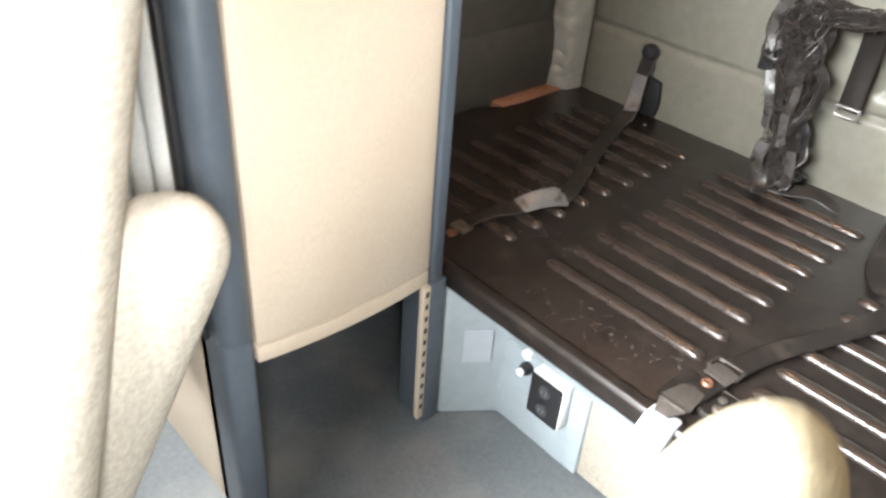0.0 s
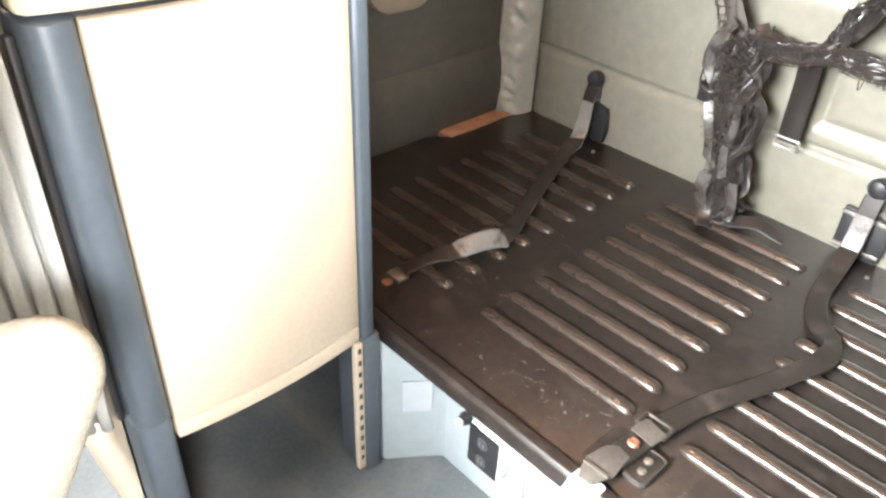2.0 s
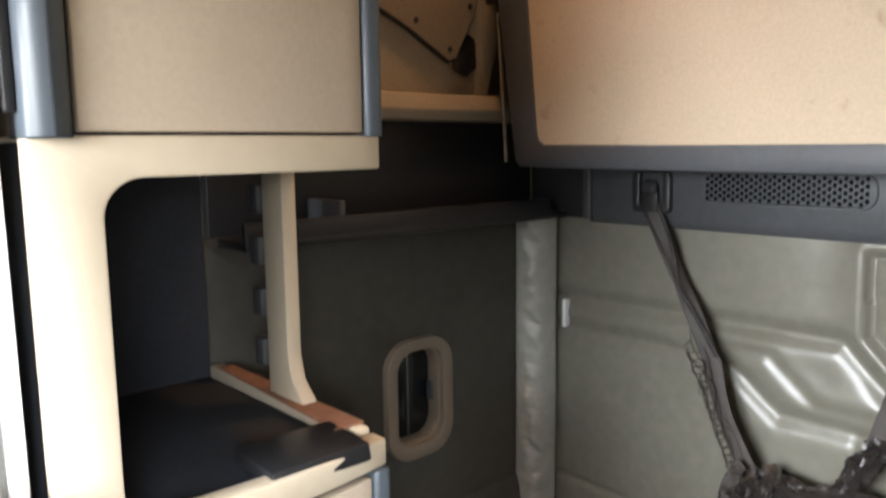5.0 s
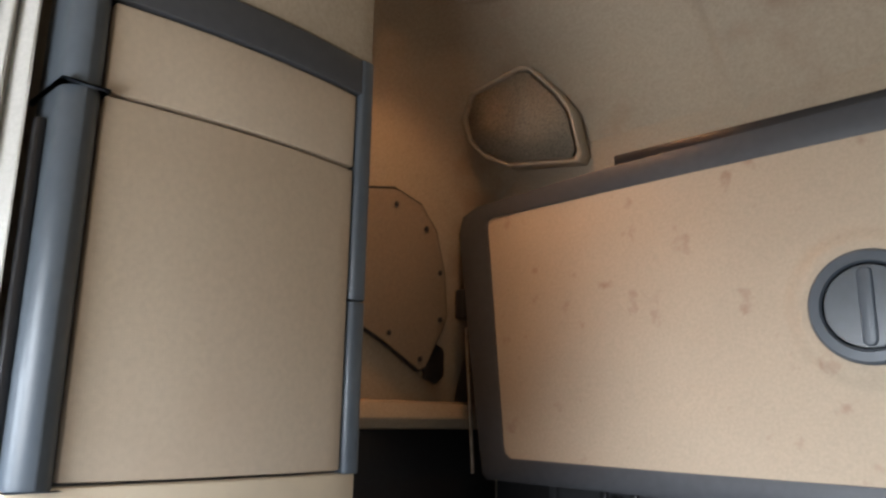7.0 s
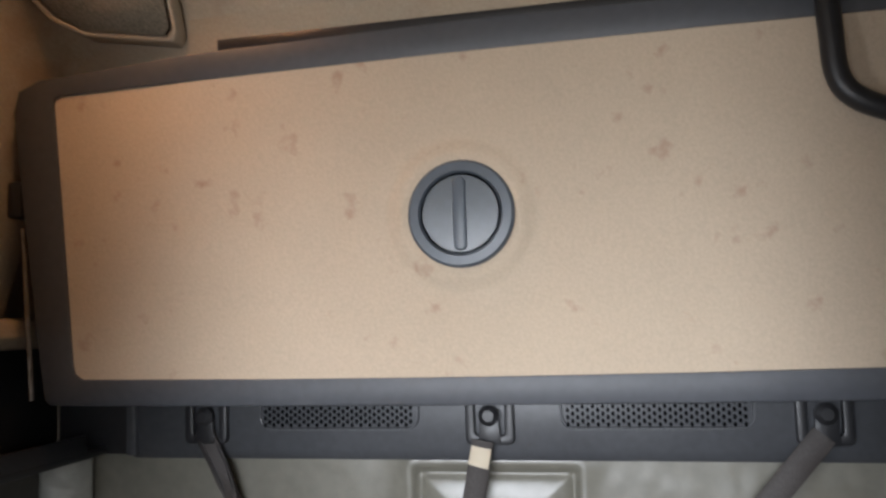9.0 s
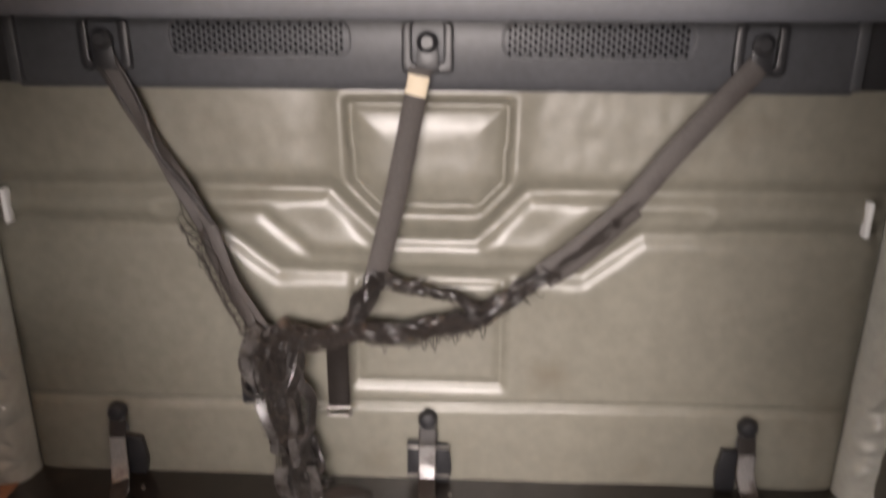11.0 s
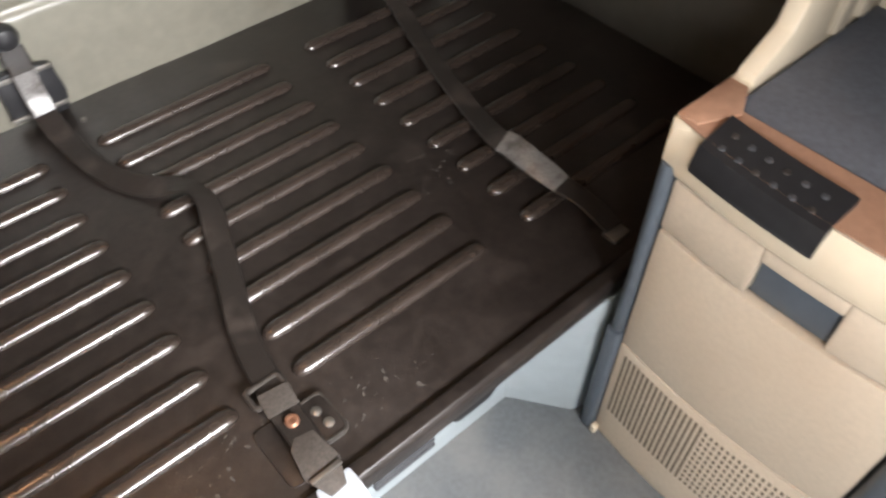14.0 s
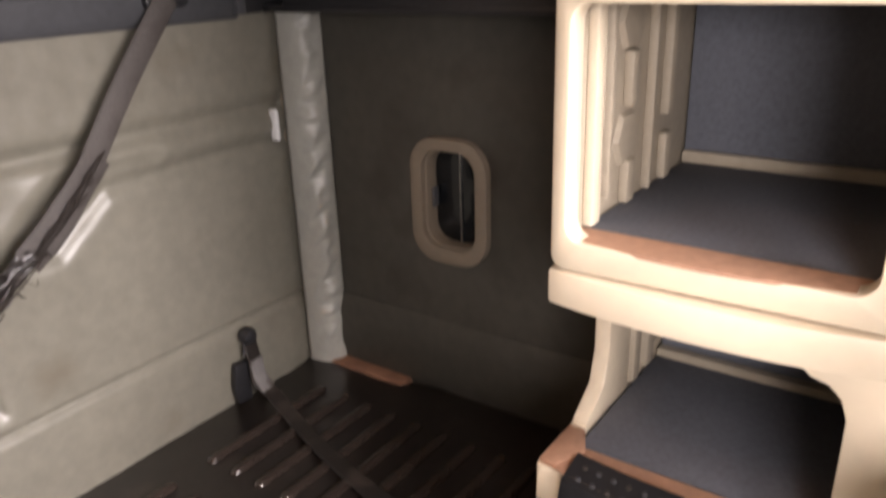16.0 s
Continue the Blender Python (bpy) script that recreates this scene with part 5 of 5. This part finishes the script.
    part("upper_lip", prism([(FACE + 0.01 - bow(y, 0.028), y) for y in ys[1:-1]] + [(FACE + 0.047, y) for y in ys[-2:0:-1]], 1.094, 1.0985, "z", 0.0), LIPORANGE, t, "orange-brown lip")
    part("upper_floor", box((0.57, -0.65, 1.07), (1.05, -0.24, 1.0925), 0.002), NAVY_HAZE, t, "blue-grey liner paled for glare haze")
    part("upper_floor_edge", box((0.98, -0.65, 1.0925), (0.995, -0.24, 1.115), 0.004), TRIMGREY, t)
    part("upper_back", box((0.995, -0.65, 1.07), (1.05, -0.24, 1.44), 0.002), NAVY_HAZE, t, "blue-grey liner paled for glare haze")
    part("upper_top", box((0.55, -0.65, 1.42), (1.05, -0.21, 1.44), 0.002), NAVY_HAZE, t)
    part("upper_side", box((0.55, -0.236, 1.056), (1.05, -0.224, 1.44), 0.002), TRIMGREY, t)
    for x0, x1, z0, z1 in ((0.575, 0.605, 1.0925, 1.41), (0.625, 0.64, 1.12, 1.40), (0.70, 0.73, 1.24, 1.32), (0.70, 0.73, 1.0925, 1.16), (0.79, 0.80, 1.0925, 1.41), (0.86, 0.89, 1.20, 1.40), (0.86, 0.89, 1.0925, 1.17)):
        part("side_rib", box((x0, -0.252, z0), (x1, -0.236, z1), 0.004), CREAM if x0 < 0.62 else TRIMGREY, t)
    for z in (1.19, 1.36):
        part("side_boss", lathe([(0.045, 0), (0.04, 0.008), (0.02, 0.009)], pose(0.715, -0.236, z, 90), 6), TRIMGREY, t)
    part("upper_body", bowed_slab(s, -0.662, -0.205, 1.445, 2.60, 0.03, FACE), TAN, t)
    part("back_panel", box((0.55, -0.215, 0.0), (1.06, -0.205, 0.655), 0.001), GREYBLACK, t)
    part("back_panel", box((0.56, -0.215, 1.445), (1.06, -0.205, 2.6), 0.001), FABRIC, t)
    part("front_panel", box((0.56, -0.66, 0.0), (1.06, -0.648, 2.6), 0.001), TAN, t)


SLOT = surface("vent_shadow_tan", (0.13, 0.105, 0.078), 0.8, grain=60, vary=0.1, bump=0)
LIPORANGE = surface("orange_brown_lip", (0.36, 0.20, 0.13), 0.7, grain=60, vary=0.12, bump=0.15, bump_scale=300)
# Blue-grey liner with glare haze painted in as a lifted base colour.
NAVY_HAZE = surface("haze_lifted_liner", (0.11, 0.118, 0.14), 0.85, grain=120, vary=0.12, bump=0.3, bump_scale=400)
left_cabinet(), right_cabinet()


# ---- seats, curtain ----
def seat(s):
    t = thing("cab_seat", (s * 0.70, -1.05, 0), ("beige velour truck seat with folded-up armrest" if s < 0 else "khaki velour truck seat, darkened as in shade, with folded-up armrest"), "seat", "cab seats")
    cloth = VELOUR if s < 0 else SHADED_VELOUR
    lean = lambda z: -1.01 + (0.26 if s < 0 else 0.30) * (z - 0.45) / 0.85

    def back(u, v):
        ang, z = 2 * math.pi * u, 0.42 + 0.78 * v
        e = min(1.0, (1 - v) / 0.12) ** 0.5 if v > 0.88 else 1.0
        w = (0.245 - 0.05 * v) * (0.3 + 0.7 * e)
        c, sn = math.cos(ang), math.sin(ang)
        x = w * math.copysign(abs(c) ** 0.55, c)
        y = (0.09 - 0.02 * v) * (0.3 + 0.7 * e) * math.copysign(abs(sn) ** 0.7, sn)
        return (s * (0.465 if s < 0 else 0.575) + x, lean(z) + y, z)

    b = bmesh.new()
    rows = [[b.verts.new(back(i / 36, j / 30)) for i in range(36)] for j in range(31)]
    for p, q in zip(rows, rows[1:]):
        for i in range(36):
            b.faces.new((p[i], p[(i + 1) % 36], q[(i + 1) % 36], q[i]))
    b.faces.new(rows[0][::-1]), b.faces.new(rows[-1])
    part("backrest", b, cloth, t)
    part("cushion", box((s * 0.575 - 0.25, -1.55, 0.36), (s * 0.575 + 0.25, -1.0, 0.50), 0.05, 4), cloth, t)
    part("pedestal", box((s * 0.575 - 0.2, -1.45, 0.0), (s * 0.575 + 0.2, -1.05, 0.36), 0.02, 2), BLACK, t)
    tip = Vector((-0.305, -0.775, 0.815)) if s < 0 else Vector((0.285, -0.735, 0.968))
    foot = Vector((-0.36, -0.97, 0.36)) if s < 0 else Vector((0.30, -0.98, 0.55))
    b = bmesh.new()
    axis = (tip - foot)
    up = axis.normalized()
    side = Vector((1, 0, 0))
    thick = up.cross(side).normalized()
    rows = []
    for j in range(49):
        v = 1 - (1 - j / 48) ** 1.6
        e = math.sqrt(max(0.0, 1 - ((v - 0.84) / 0.16) ** 2)) if v > 0.84 else 1.0
        rows.append([b.verts.new(foot + axis * (v * 1.06) + side * ((0.047 if s < 0 else 0.043) * max(e, 0.02) * math.copysign(abs(math.cos(a_)) ** 0.7, math.cos(a_))) + thick * ((0.062 + 0.012 * v) * max(e, 0.02) * math.copysign(abs(math.sin(a_)) ** 0.8, math.sin(a_)))) for a_ in [2 * math.pi * i / 36 for i in range(36)]])
    for p, q in zip(rows, rows[1:]):
        for i in range(36):
            b.faces.new((p[i], p[(i + 1) % 36], q[(i + 1) % 36], q[i]))
    b.faces.new(rows[0][::-1]), b.faces.new(rows[-1])
    part("armrest", b, cloth, t, "rounded velour armrest")


seat(-1), seat(1)


def curtain(s):
    def at(u, v):
        # a gathered bunch beside the post, then the rest drawn out behind the seat
        sway = 0.006 * math.sin(v * 5 + u * 9)
        if u < 0.5:
            k = u / 0.5
            x = s * (0.556 + 0.045 * k) + 0.013 * math.sin(k * 22 + 1.2 * math.sin(v * 2.6)) + sway
            y = -0.682 - 0.085 * k + 0.004 * math.sin(k * 44)
        else:
            k = (u - 0.5) / 0.5
            x = s * (0.601 + 0.45 * k)
            y = -0.765 + 0.022 * k + 0.020 * math.sin(k * 30 + 0.9 * math.sin(v * 3)) * min(1, 5 * k) + sway
        return (x, y, 0.42 + 1.95 * v)

    tagged(sheet(160, 30, at, CURTAIN, "privacy_curtain", 0.002), "pale grey privacy curtain gathered beside the cabinet", "curtain")


curtain(-1)


# ---- ceiling lamp, side trim, coiled cord ----
def glowing(name, colour, strength):
    m = bpy.data.materials.new(name)
    m.use_nodes = True
    b = m.node_tree.nodes["Principled BSDF"]
    b.inputs["Base Color"].default_value = (0.9, 0.85, 0.75, 1)
    b.inputs["Emission Color"].default_value, b.inputs["Emission Strength"].default_value = (*colour, 1), strength
    return m


def dome_lamp():
    t = thing("ceiling_lamp", (-0.62, 0.15, 2.6), "small round ceiling lamp glowing warm orange", "ceiling lamp")
    part("bezel", ring([(-0.62 + 0.075 * math.cos(k * math.pi / 12), 0.15 + 0.075 * math.sin(k * math.pi / 12)) for k in range(24)], [(-0.62 + 0.058 * math.cos(k * math.pi / 12), 0.15 + 0.058 * math.sin(k * math.pi / 12)) for k in range(24)], 2.545, 2.62, "z"), TRIMGREY, t)
    part("diffuser", lathe([(0.06, 0.0), (0.05, -0.012), (0.025, -0.02)], pose(-0.62, 0.15, 2.612), 24), glowing("warm_lamp_diffuser", (1.0, 0.50, 0.22), 260), t, "lit warm diffuser")


dome_lamp()
for s in (-1, 1):
    trim = thing("door_sill_trim", (s * 1.1, -1.2, 0), "beige moulded sill trim along the cab side", "trim", "sill trims", "structure")
    for k, (z0, z1, d) in enumerate(((0.0, 0.12, 0.10), (0.123, 0.26, 0.075), (0.263, 0.42, 0.05), (0.423, 0.62, 0.03))):
        part("trim_step", box((s * (1.165 - d), -2.1, z0), (s * 1.165, -0.665, z1), 0.012, 3), TAN, trim)
cord = thing("coiled_cord", (0.78, -0.70, 0.0), "black coiled cord lying on the floor", "cord")
part("coil", tube([(0.66 + 0.0022 * k, -0.735 + 0.0006 * k + 0.011 * math.cos(k * 1.05), 0.017 + 0.011 * math.sin(k * 1.05)) for k in range(110)], 0.0035, 6, 2), BLACK, cord)
